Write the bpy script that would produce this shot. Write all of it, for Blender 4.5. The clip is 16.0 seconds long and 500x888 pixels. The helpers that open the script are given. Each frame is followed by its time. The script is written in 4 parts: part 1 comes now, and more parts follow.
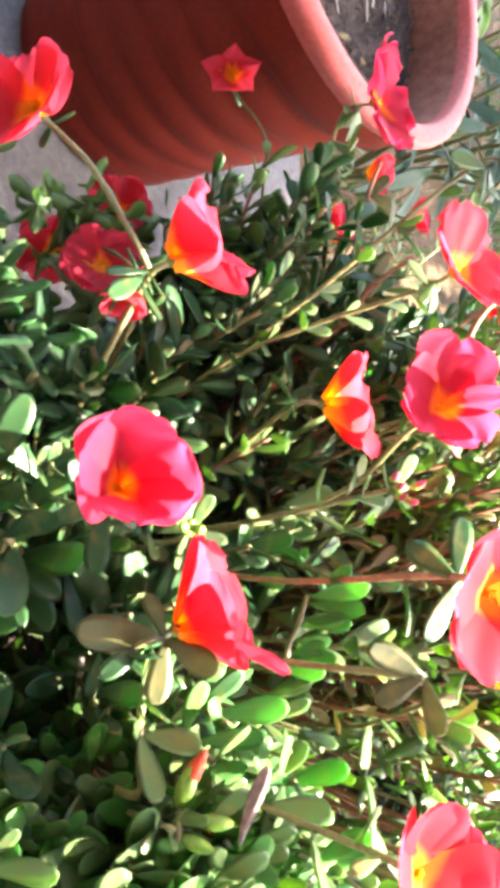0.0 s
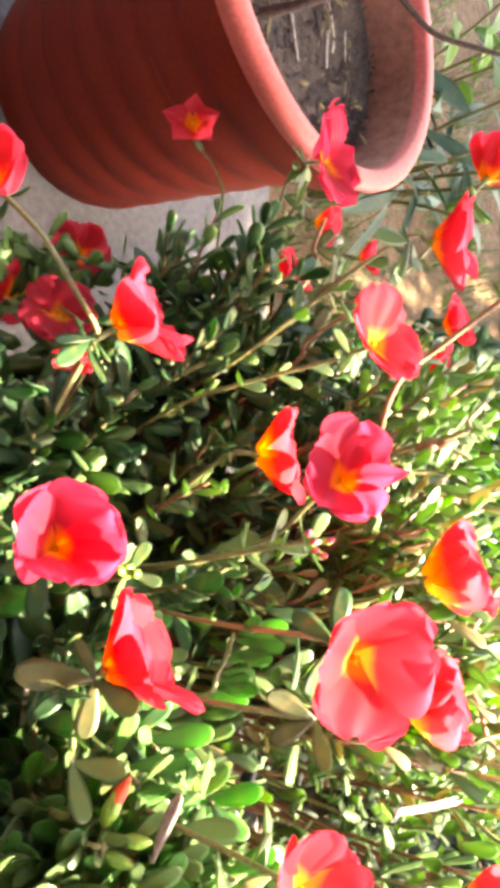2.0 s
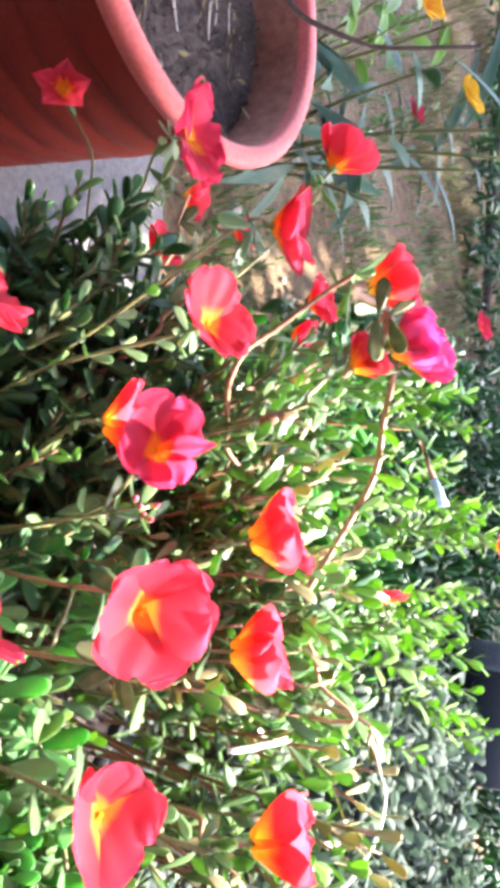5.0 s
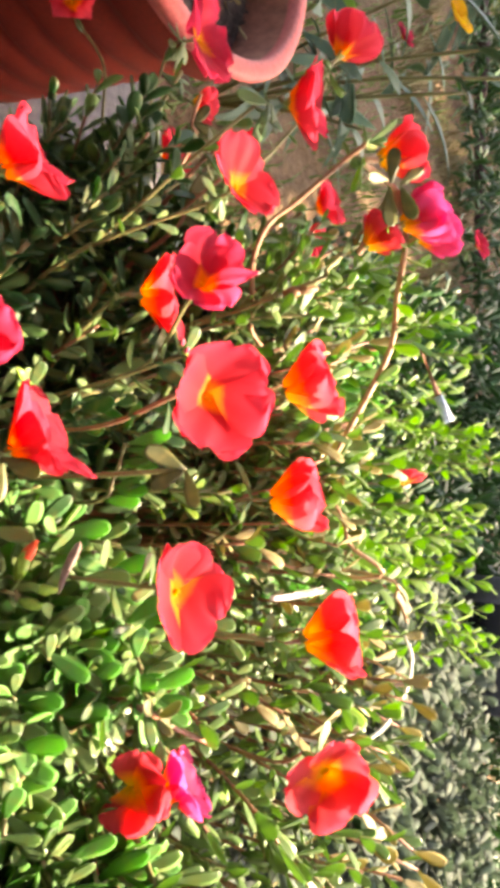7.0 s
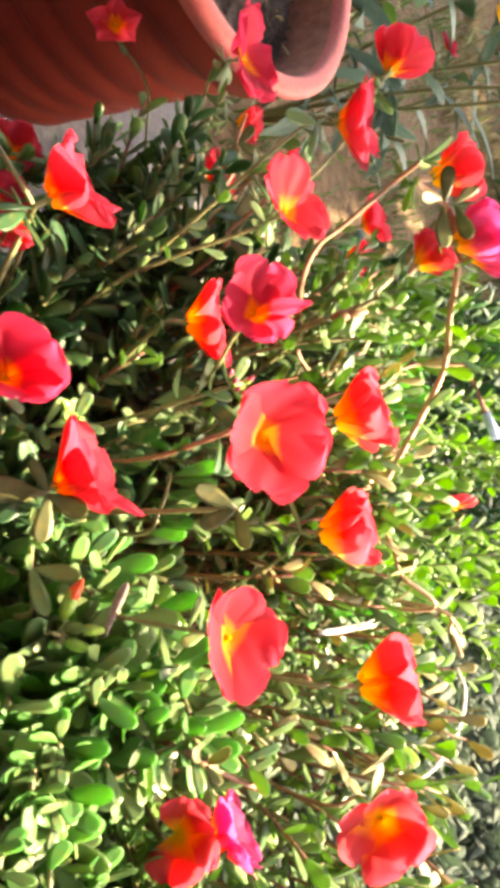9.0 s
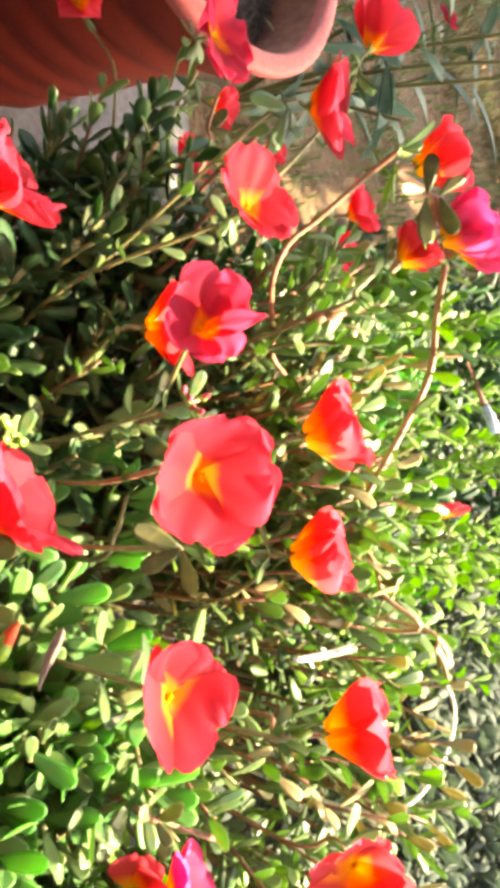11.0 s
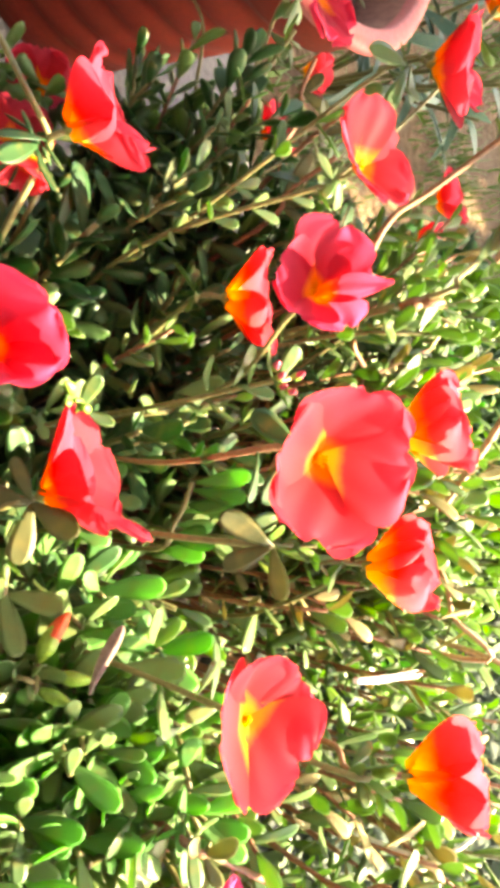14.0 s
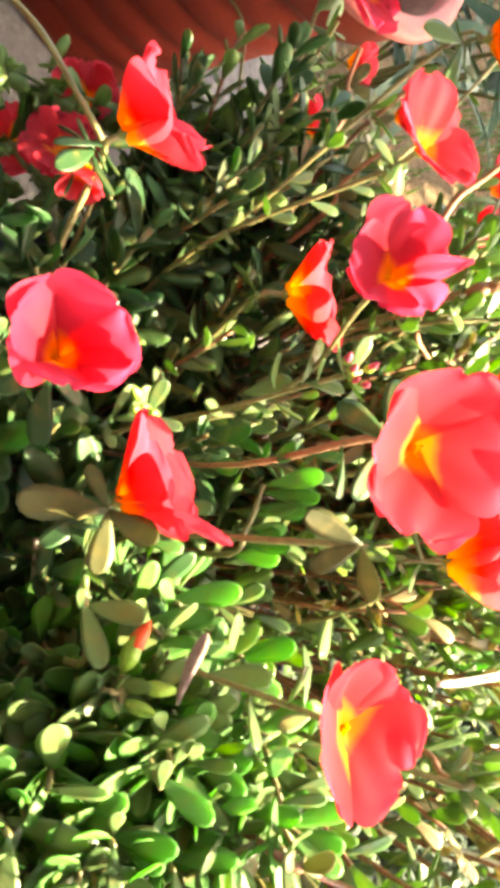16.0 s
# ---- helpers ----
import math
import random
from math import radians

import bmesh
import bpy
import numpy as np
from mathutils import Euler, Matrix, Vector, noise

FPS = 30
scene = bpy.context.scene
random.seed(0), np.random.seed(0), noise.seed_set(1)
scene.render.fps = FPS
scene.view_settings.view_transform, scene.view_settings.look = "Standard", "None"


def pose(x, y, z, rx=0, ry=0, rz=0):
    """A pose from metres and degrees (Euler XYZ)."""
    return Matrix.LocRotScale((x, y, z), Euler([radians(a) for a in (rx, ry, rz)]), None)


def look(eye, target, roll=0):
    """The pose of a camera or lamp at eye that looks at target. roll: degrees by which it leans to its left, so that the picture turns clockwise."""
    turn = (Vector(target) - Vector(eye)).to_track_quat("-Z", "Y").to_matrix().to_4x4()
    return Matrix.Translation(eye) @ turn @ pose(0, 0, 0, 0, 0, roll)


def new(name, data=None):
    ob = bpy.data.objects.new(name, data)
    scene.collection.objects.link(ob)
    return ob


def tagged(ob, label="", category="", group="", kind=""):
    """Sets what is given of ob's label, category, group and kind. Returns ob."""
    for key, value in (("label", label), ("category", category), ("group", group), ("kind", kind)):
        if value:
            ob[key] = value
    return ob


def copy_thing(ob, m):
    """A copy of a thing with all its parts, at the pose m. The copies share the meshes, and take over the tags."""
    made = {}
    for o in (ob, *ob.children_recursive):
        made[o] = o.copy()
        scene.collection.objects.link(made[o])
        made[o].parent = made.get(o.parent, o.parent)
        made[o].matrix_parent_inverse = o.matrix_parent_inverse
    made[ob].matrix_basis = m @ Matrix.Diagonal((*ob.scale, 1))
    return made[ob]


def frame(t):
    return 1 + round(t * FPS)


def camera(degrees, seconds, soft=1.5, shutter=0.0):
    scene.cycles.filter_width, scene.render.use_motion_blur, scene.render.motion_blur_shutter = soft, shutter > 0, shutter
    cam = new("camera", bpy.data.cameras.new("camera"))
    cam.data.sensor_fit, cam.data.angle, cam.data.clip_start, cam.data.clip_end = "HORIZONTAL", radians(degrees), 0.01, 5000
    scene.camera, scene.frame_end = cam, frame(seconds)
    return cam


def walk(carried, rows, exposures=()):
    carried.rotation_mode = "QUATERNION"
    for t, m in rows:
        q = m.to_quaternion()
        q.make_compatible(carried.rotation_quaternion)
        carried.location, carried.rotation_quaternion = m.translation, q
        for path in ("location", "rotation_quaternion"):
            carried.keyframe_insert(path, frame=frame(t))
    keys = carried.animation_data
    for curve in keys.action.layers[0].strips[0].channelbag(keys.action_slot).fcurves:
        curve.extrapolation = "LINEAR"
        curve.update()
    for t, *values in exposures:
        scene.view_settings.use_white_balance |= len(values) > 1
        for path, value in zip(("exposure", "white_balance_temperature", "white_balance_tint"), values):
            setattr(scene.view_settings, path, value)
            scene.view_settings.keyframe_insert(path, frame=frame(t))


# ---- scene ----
cam = camera(39.5, 16.0, soft=5.6)
PATH = [
    (0, (0.0052, 0.0098, 0.5052), (-0.0583, 0.7695, -0.1419), 86.90),
    (0.5, (0.0051, 0.0188, 0.5171), (-0.0596, 0.7794, -0.1288), 85.08),
    (1, (-0.0072, 0.0160, 0.5226), (-0.0517, 0.7790, -0.1223), 87.68),
    (1.5, (-0.0145, 0.0091, 0.5361), (-0.0593, 0.7907, -0.0860), 88.27),
    (2, (-0.0156, -0.0005, 0.5360), (-0.0722, 0.7793, -0.0874), 88.55),
    (2.5, (-0.0247, -0.0008, 0.5390), (-0.0758, 0.7890, -0.0722), 89.76),
    (3, (-0.0416, -0.0050, 0.5389), (-0.1104, 0.7892, -0.0648), 90.06),
    (3.5, (-0.0366, -0.0102, 0.5456), (-0.1116, 0.7857, -0.0552), 89.07),
    (4, (-0.0395, 0.0123, 0.5550), (-0.0937, 0.8150, -0.0390), 90.29),
    (4.1, (-0.0392, 0.0181, 0.5602), (-0.0857, 0.8326, -0.0180), 90.91),
    (6.3, (0.0307, -0.0235, 0.5813), (0.0568, 0.8403, 0.0780), 90.77),
    (6.5, (0.0349, -0.0230, 0.5835), (0.0719, 0.8408, 0.0811), 90.68),
    (7, (0.0361, -0.0285, 0.5735), (0.0642, 0.8248, 0.0528), 90.00),
    (7.5, (0.0377, -0.0301, 0.5674), (0.0767, 0.8134, 0.0317), 90.24),
    (8, (0.0269, -0.0329, 0.5718), (0.0416, 0.8143, 0.0407), 90.03),
    (8.2, (0.0264, -0.0318, 0.5651), (0.0430, 0.8055, 0.0186), 89.87),
    (10.3, (0.0269, -0.0067, 0.5623), (0.0411, 0.8138, -0.0091), 89.13),
    (10.5, (0.0228, -0.0046, 0.5681), (0.0442, 0.8195, 0.0021), 88.55),
    (11, (0.0115, 0.0106, 0.5635), (0.0521, 0.8292, -0.0094), 90.20),
    (11.5, (0.0174, 0.0201, 0.5427), (0.0019, 0.8421, -0.0266), 88.62),
    (12, (0.0186, 0.0183, 0.5362), (0.0180, 0.8273, -0.0517), 89.70),
    (12.5, (0.0187, 0.0150, 0.5333), (0.0066, 0.8104, -0.0726), 90.15),
    (13, (0.0185, 0.0178, 0.5302), (0.0462, 0.8086, -0.0813), 94.74),
    (13.5, (0.0191, 0.0197, 0.5279), (0.0531, 0.8133, -0.0796), 95.25),
    (14, (0.0189, 0.0226, 0.5253), (0.0559, 0.8255, -0.0697), 95.20),
    (14.5, (0.0175, 0.0224, 0.5252), (0.0538, 0.8209, -0.0757), 94.94),
    (15, (0.0178, 0.0214, 0.5213), (0.0298, 0.8227, -0.0768), 93.60),
    (15.5, (0.0179, 0.0219, 0.5175), (0.0442, 0.7982, -0.1123), 93.22),
    (16, (0.0221, 0.0224, 0.5145), (0.0511, 0.7845, -0.1323), 92.10),
]
EXPOSURES = [(0.0, 4.18, 6800, 17), (2.0, 4.03, 8000, 17), (3.0, 3.86, 6200, 18), (4.2, 4.02, 4900, 19), (6.3, 3.28, 8500, 23), (8.2, 3.46, 8500, 18), (11.0, 3.58, 8600, 15), (12.0, 3.70, 8700, 14), (16.0, 3.88, 9000, 10)]
walk(cam, [(t, look(eye, target, roll)) for t, eye, target, roll in PATH], EXPOSURES)

# ---- world and sun ----
SUN_AZ, SUN_EL = 22.0, 50.0      # degrees clockwise from +y, degrees above the horizon
world = bpy.data.worlds.new("sky")
scene.world = world
world.use_nodes = True
wn = world.node_tree
sky = wn.nodes.new("ShaderNodeTexSky")
sky.sky_type, sky.sun_disc = "NISHITA", False
sky.dust_density = 4.0
sky.sun_elevation, sky.sun_rotation = radians(SUN_EL), radians(SUN_AZ)
wn.nodes["Background"].inputs["Strength"].default_value = 0.15
wn.links.new(sky.outputs[0], wn.nodes["Background"].inputs["Color"])
sun = new("sun", bpy.data.lights.new("sun", "SUN"))
sun.data.energy, sun.data.angle, sun.data.color = 3.6, radians(0.6), (1.0, 0.92, 0.78)
TO_SUN = Vector((math.sin(radians(SUN_AZ)) * math.cos(radians(SUN_EL)), math.cos(radians(SUN_AZ)) * math.cos(radians(SUN_EL)), math.sin(radians(SUN_EL))))
sun.matrix_world = look(TO_SUN * 5, (0, 0, 0))


# ---- materials ----
def material(name, rough=0.6, metal=0.0, spec=0.4):
    m = bpy.data.materials.new(name)
    m.use_nodes = True
    b = m.node_tree.nodes["Principled BSDF"]
    b.inputs["Roughness"].default_value, b.inputs["Metallic"].default_value = rough, metal
    b.inputs["Specular IOR Level"].default_value = spec
    return m, m.node_tree, b


def node(nt, kind, **values):
    n = nt.nodes.new(kind)
    for k, v in values.items():
        n.inputs[k.replace("_", " ")].default_value = v
    return n


def ramp(nt, source, stops):
    r = nt.nodes.new("ShaderNodeValToRGB")
    while len(r.color_ramp.elements) < len(stops):
        r.color_ramp.elements.new(0.5)
    for e, (p, c) in zip(r.color_ramp.elements, stops):
        e.position, e.color = p, (*c, 1)
    nt.links.new(source, r.inputs[0])
    return r.outputs[0]


def mixed(nt, fac, a, b, mode="MIX"):
    x = nt.nodes.new("ShaderNodeMix")
    x.data_type, x.blend_type = "RGBA", mode
    if isinstance(fac, float):
        x.inputs[0].default_value = fac
    else:
        nt.links.new(fac, x.inputs[0])
    for s, v in ((x.inputs[6], a), (x.inputs[7], b)):
        if isinstance(v, tuple):
            s.default_value = (*v, 1)
        else:
            nt.links.new(v, s)
    return x.outputs[2]


def noisy(nt, scale, detail=4.0, rough=0.6, vector=None):
    n = node(nt, "ShaderNodeTexNoise", Scale=scale, Detail=detail, Roughness=rough)
    if vector is None:
        c = nt.nodes.new("ShaderNodeTexCoord")
        vector = c.outputs["Object"]
    nt.links.new(vector, n.inputs["Vector"])
    return n.outputs["Fac"]


def bumped(nt, bsdf, height, strength, distance):
    b = node(nt, "ShaderNodeBump", Strength=strength, Distance=distance)
    nt.links.new(height, b.inputs["Height"])
    nt.links.new(b.outputs[0], bsdf.inputs["Normal"])


def translucent(m, nt, bsdf, colour, amount):
    """Lets light through a thin leaf or petal."""
    t = nt.nodes.new("ShaderNodeBsdfTranslucent")
    if isinstance(colour, tuple):
        t.inputs["Color"].default_value = (*colour, 1)
    else:
        nt.links.new(colour, t.inputs["Color"])
    x = node(nt, "ShaderNodeMixShader", Fac=amount)
    nt.links.new(bsdf.outputs[0], x.inputs[1])
    nt.links.new(t.outputs[0], x.inputs[2])
    nt.links.new(x.outputs[0], nt.nodes["Material Output"].inputs["Surface"])


def grainy(name, dark, light, scale, fine, rough=0.85, bump=0.4, dist=0.003, spec=0.3):
    """Two scales of variation between two colours, with a fine relief."""
    m, nt, b = material(name, rough, 0, spec)
    big, small = noisy(nt, scale), noisy(nt, fine, 6)
    c = ramp(nt, big, [(0.3, dark), (0.72, light)])
    c2 = mixed(nt, 0.55, c, ramp(nt, small, [(0.3, tuple(v * 0.55 for v in dark)), (0.7, tuple(min(1, v * 1.25) for v in light))]))
    nt.links.new(c2, b.inputs["Base Color"])
    bumped(nt, b, small, bump, dist)
    return m


def leafy(name, dark, light, through_colour, amount=0.35, rough=0.38, spots=(0.25, 0.2, 0.06)):
    """Leaf skin: hue varies from leaf to leaf and blotch to blotch."""
    m, nt, b = material(name, rough, 0, 0.42)
    info = nt.nodes.new("ShaderNodeObjectInfo")
    geo = nt.nodes.new("ShaderNodeNewGeometry")
    add = nt.nodes.new("ShaderNodeMath")
    add.operation = "ADD"
    nt.links.new(info.outputs["Random"], add.inputs[0])
    nt.links.new(geo.outputs["Random Per Island"], add.inputs[1])
    frac = nt.nodes.new("ShaderNodeMath")
    frac.operation = "FRACT"
    nt.links.new(add.outputs[0], frac.inputs[0])
    c = ramp(nt, frac.outputs[0], [(0.0, dark), (0.75, light), (1.0, tuple(min(1, v * 1.35) for v in light))])
    blotch = noisy(nt, 160.0, 3)
    c = mixed(nt, ramp(nt, blotch, [(0.55, (0, 0, 0)), (0.85, (0.6, 0.6, 0.6))]), c, spots)
    nt.links.new(c, b.inputs["Base Color"])
    bumped(nt, b, noisy(nt, 420.0, 3), 0.25, 0.0006)
    translucent(m, nt, b, mixed(nt, 0.5, c, through_colour), amount)
    return m


def petal_skin(name, tip, mid, base, amount=0.58, throat=1.0):
    """Petal: yellow throat, coral body, pinker towards the edge, with fine veins along it."""
    m, nt, b = material(name, 0.6, 0, 0.14)
    uv = nt.nodes.new("ShaderNodeUVMap")
    sep = nt.nodes.new("ShaderNodeSeparateXYZ")
    nt.links.new(uv.outputs[0], sep.inputs[0])
    wob = nt.nodes.new("ShaderNodeMath")
    wob.operation = "MULTIPLY_ADD"
    nt.links.new(noisy(nt, 190.0, 3), wob.inputs[0])
    wob.inputs[1].default_value = 0.16
    nt.links.new(sep.outputs[0], wob.inputs[2])
    c = ramp(nt, wob.outputs[0], [(0.13 * throat, base), (0.30 * throat, (0.88, 0.27, 0.025)), (0.46 * throat, mid), (1.0, tip)])
    veins = nt.nodes.new("ShaderNodeTexWave")
    veins.wave_type, veins.bands_direction = "BANDS", "Y"
    veins.inputs["Scale"].default_value, veins.inputs["Distortion"].default_value = 9.0, 3.0
    nt.links.new(uv.outputs[0], veins.inputs["Vector"])
    c = mixed(nt, 0.035, c, mixed(nt, 1.0, c, veins.outputs["Color"], "MULTIPLY"))
    nt.links.new(c, b.inputs["Base Color"])
    bumped(nt, b, mixed(nt, 0.6, veins.outputs["Color"], noisy(nt, 260.0, 4)), 0.06, 0.0004)
    translucent(m, nt, b, c, amount)
    return m


TERRACOTTA = grainy("terracotta_plastic", (0.108, 0.0098, 0.0046), (0.125, 0.0122, 0.0058), 9.0, 260.0, 0.6, 0.05, 0.001, 0.15)
RIM = grainy("faded_terracotta_rim", (0.40, 0.088, 0.078), (0.45, 0.108, 0.094), 14.0, 300.0, 0.55, 0.05, 0.001, 0.25)
INNER = grainy("soil_stained_terracotta", (0.20, 0.085, 0.058), (0.30, 0.14, 0.095), 22.0, 120.0, 0.8, 0.15, 0.002)
SOIL = grainy("dry_potting_soil", (0.035, 0.028, 0.024), (0.13, 0.105, 0.09), 40.0, 260.0, 0.95, 0.9, 0.006, 0.15)
EARTH = grainy("garden_earth", (0.075, 0.046, 0.026), (0.19, 0.128, 0.07), 3.0, 55.0, 0.95, 0.8, 0.02, 0.15)
CONCRETE = grainy("grey_concrete", (0.085, 0.082, 0.082), (0.150, 0.144, 0.142), 7.0, 130.0, 0.9, 0.5, 0.003, 0.25)
BLOCKER_BROWN = grainy("dull_brown_blocker", (0.06, 0.05, 0.042), (0.11, 0.092, 0.075), 2.0, 60.0, 0.9, 0.4, 0.004, 0.2)
LEAF = leafy("fleshy_green_leaf", (0.050, 0.112, 0.042), (0.145, 0.235, 0.095), (0.30, 0.54, 0.10), 0.50, 0.32)
LEAF_LIME = leafy("young_lime_leaf", (0.075, 0.185, 0.025), (0.17, 0.31, 0.05), (0.33, 0.60, 0.04), 0.5, 0.42)
LEAF_FRESH = leafy("fresh_green_leaf", (0.050, 0.190, 0.046), (0.125, 0.320, 0.090), (0.22, 0.62, 0.08), 0.60, 0.50)
BUD_GREEN = grainy("yellow_green_bud", (0.14, 0.30, 0.04), (0.24, 0.42, 0.06), 90.0, 500.0, 0.45, 0.1, 0.0004, 0.4)
BUD_RED = grainy("furled_red_petal", (0.58, 0.06, 0.03), (0.72, 0.13, 0.04), 90.0, 500.0, 0.5, 0.1, 0.0004, 0.3)
BUD_WILT = grainy("withered_pink_petal", (0.30, 0.05, 0.07), (0.52, 0.10, 0.15), 120.0, 500.0, 0.7, 0.3, 0.0006, 0.2)
WITHERED = grainy("grey_brown_dry_leaf", (0.13, 0.10, 0.08), (0.26, 0.20, 0.17), 60.0, 400.0, 0.8, 0.4, 0.0006, 0.2)
DRY_GRASS = grainy("olive_dry_grass", (0.15, 0.12, 0.05), (0.30, 0.25, 0.12), 30.0, 200.0, 0.8, 0.2, 0.0005, 0.2)
# Leaf green darkened for shade in the purslane; also weeds, shrubs and tree.
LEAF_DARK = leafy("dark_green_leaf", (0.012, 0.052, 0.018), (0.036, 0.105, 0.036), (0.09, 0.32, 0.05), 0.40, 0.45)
LEAF_OLIVE = leafy("olive_leaf", (0.060, 0.075, 0.024), (0.115, 0.125, 0.048), (0.24, 0.28, 0.06), 0.35, 0.5)
LEAF_SILVER = leafy("silvery_leaf", (0.064, 0.098, 0.080), (0.110, 0.145, 0.118), (0.28, 0.36, 0.27), 0.60, 0.9)
LEAF_OLD = leafy("yellowing_leaf", (0.22, 0.19, 0.085), (0.36, 0.33, 0.16), (0.46, 0.42, 0.13), 0.35, 0.5)
STEM_GREEN = grainy("green_stem", (0.11, 0.115, 0.038), (0.19, 0.18, 0.07), 60.0, 500.0, 0.5, 0.1, 0.0005, 0.4)
STEM_RED = grainy("reddish_brown_stem", (0.17, 0.078, 0.042), (0.30, 0.15, 0.08), 60.0, 500.0, 0.55, 0.15, 0.0005, 0.35)
STEM_BROWN = grainy("olive_brown_stem", (0.155, 0.078, 0.036), (0.25, 0.135, 0.066), 60.0, 500.0, 0.55, 0.15, 0.0005, 0.35)
STEM_TAN = grainy("pale_tan_stem", (0.32, 0.19, 0.10), (0.48, 0.31, 0.18), 60.0, 500.0, 0.55, 0.15, 0.0005, 0.35)
LEAF_BLUE = leafy("blue_green_strap_leaf", (0.035, 0.085, 0.060), (0.075, 0.145, 0.095), (0.14, 0.36, 0.10), 0.40, 0.5)
BUD_BROWN = grainy("brownish_bud", (0.12, 0.055, 0.020), (0.20, 0.105, 0.040), 90.0, 500.0, 0.5, 0.15, 0.0004, 0.35)
BARK = grainy("dark_bark", (0.035, 0.025, 0.022), (0.10, 0.07, 0.055), 50.0, 320.0, 0.9, 0.6, 0.002, 0.2)
STRAW = grainy("bleached_straw", (0.40, 0.35, 0.28), (0.70, 0.66, 0.58), 80.0, 400.0, 0.8, 0.3, 0.0005, 0.25)
DRY_WHITE = grainy("papery_white", (0.62, 0.60, 0.56), (0.85, 0.83, 0.78), 90.0, 500.0, 0.6, 0.2, 0.0005, 0.4)
STAMEN, st_nt, st_b = material("yellow_stamen", 0.5, 0, 0.3)
st_b.inputs["Base Color"].default_value = (0.92, 0.55, 0.05, 1)
translucent(STAMEN, st_nt, st_b, (0.98, 0.62, 0.06), 0.75)
SEPAL = leafy("green_sepal", (0.13, 0.18, 0.05), (0.23, 0.27, 0.08), (0.3, 0.4, 0.06), 0.25, 0.45)
BLACK_PLASTIC = grainy("dull_black_plastic", (0.006, 0.008, 0.009), (0.014, 0.017, 0.019), 12.0, 300.0, 0.65, 0.1, 0.001, 0.2)
# Rim plastic greyer than the body: sunlight on the rim, put into its colour.
LIT_RIM = grainy("lit_grey_plastic", (0.030, 0.034, 0.038), (0.060, 0.066, 0.072), 12.0, 200.0, 0.6, 0.1, 0.001, 0.3)
PALE_BLUE = grainy("pale_blue_plastic", (0.34, 0.44, 0.58), (0.46, 0.56, 0.70), 30.0, 300.0, 0.5, 0.1, 0.001, 0.4)
STONE = grainy("pale_stone", (0.30, 0.27, 0.21), (0.52, 0.48, 0.38), 18.0, 160.0, 0.9, 0.5, 0.004, 0.25)
PETAL = petal_skin("coral_petal", (0.60, 0.047, 0.084), (0.58, 0.031, 0.043), (0.78, 0.33, 0.02), 0.70, 0.85)
PETAL_PINK = petal_skin("pink_petal", (0.60, 0.045, 0.110), (0.56, 0.029, 0.057), (0.78, 0.32, 0.02), 0.70, 0.85)
PETAL_MAGENTA = petal_skin("magenta_petal", (0.68, 0.070, 0.24), (0.66, 0.050, 0.13), (0.84, 0.46, 0.02), 0.70, 1.0)
PETAL_ORANGE = petal_skin("orange_red_petal", (0.63, 0.057, 0.090), (0.61, 0.044, 0.042), (0.84, 0.50, 0.02), 0.70, 1.15)


# ---- mesh helpers ----
def part(name, bm, mat, parent=None, label="", smooth=True):
    """Links a bmesh as one mesh object under a thing or a part."""
    me = bpy.data.meshes.new(name)
    if smooth:
        for f in bm.faces:
            f.smooth = True
    bm.to_mesh(me)
    bm.free()
    me.materials.append(mat)
    ob = new(name, me)
    if parent is not None:
        ob.parent = parent
    if label:
        ob["label"] = label
    return ob


def thing(name, label, category, group="", at=(0, 0, 0), kind=""):
    ob = new(name)
    ob.location = at
    ob.empty_display_size = 0.01
    return tagged(ob, label, category, group, kind)


def lathe(profile, segments=64, wobble=0.0):
    """A closed ring of (radius, z) turned round the z axis."""
    bm = bmesh.new()
    rings = []
    for i in range(segments):
        a = 2 * math.pi * i / segments
        rings.append([bm.verts.new((r * math.cos(a), r * math.sin(a), z)) for r, z in profile])
    n = len(profile)
    for i in range(segments):
        p, q = rings[i], rings[(i + 1) % segments]
        for k in range(n - 1):
            bm.faces.new((p[k], q[k], q[k + 1], p[k + 1]))
    return bm


def tube(bm, points, r0, r1, sides=6):
    """A tapered tube along points, with a closed tip."""
    points = [Vector(p) for p in points]
    rings = []
    ref = Vector((0.31, 0.17, 0.93))
    for i, p in enumerate(points):
        d = (points[min(i + 1, len(points) - 1)] - points[max(i - 1, 0)]).normalized()
        u = d.cross(ref if abs(d.dot(ref)) < 0.95 else Vector((1, 0, 0))).normalized()
        v = d.cross(u)
        r = r0 + (r1 - r0) * i / (len(points) - 1)
        rings.append([bm.verts.new(p + u * (r * math.cos(2 * math.pi * k / sides)) + v * (r * math.sin(2 * math.pi * k / sides))) for k in range(sides)])
    for a, b in zip(rings, rings[1:]):
        for k in range(sides):
            bm.faces.new((a[k], a[(k + 1) % sides], b[(k + 1) % sides], b[k]))
    bm.faces.new(rings[-1])
    bm.faces.new(rings[0][::-1])
    return bm


def arc(a, b, c, n=8):
    """Points of a smooth bend from a over the handle b to c."""
    a, b, c = Vector(a), Vector(b), Vector(c)
    return [a * (1 - t) ** 2 + b * (2 * t * (1 - t)) + c * t * t for t in (i / (n - 1) for i in range(n))]


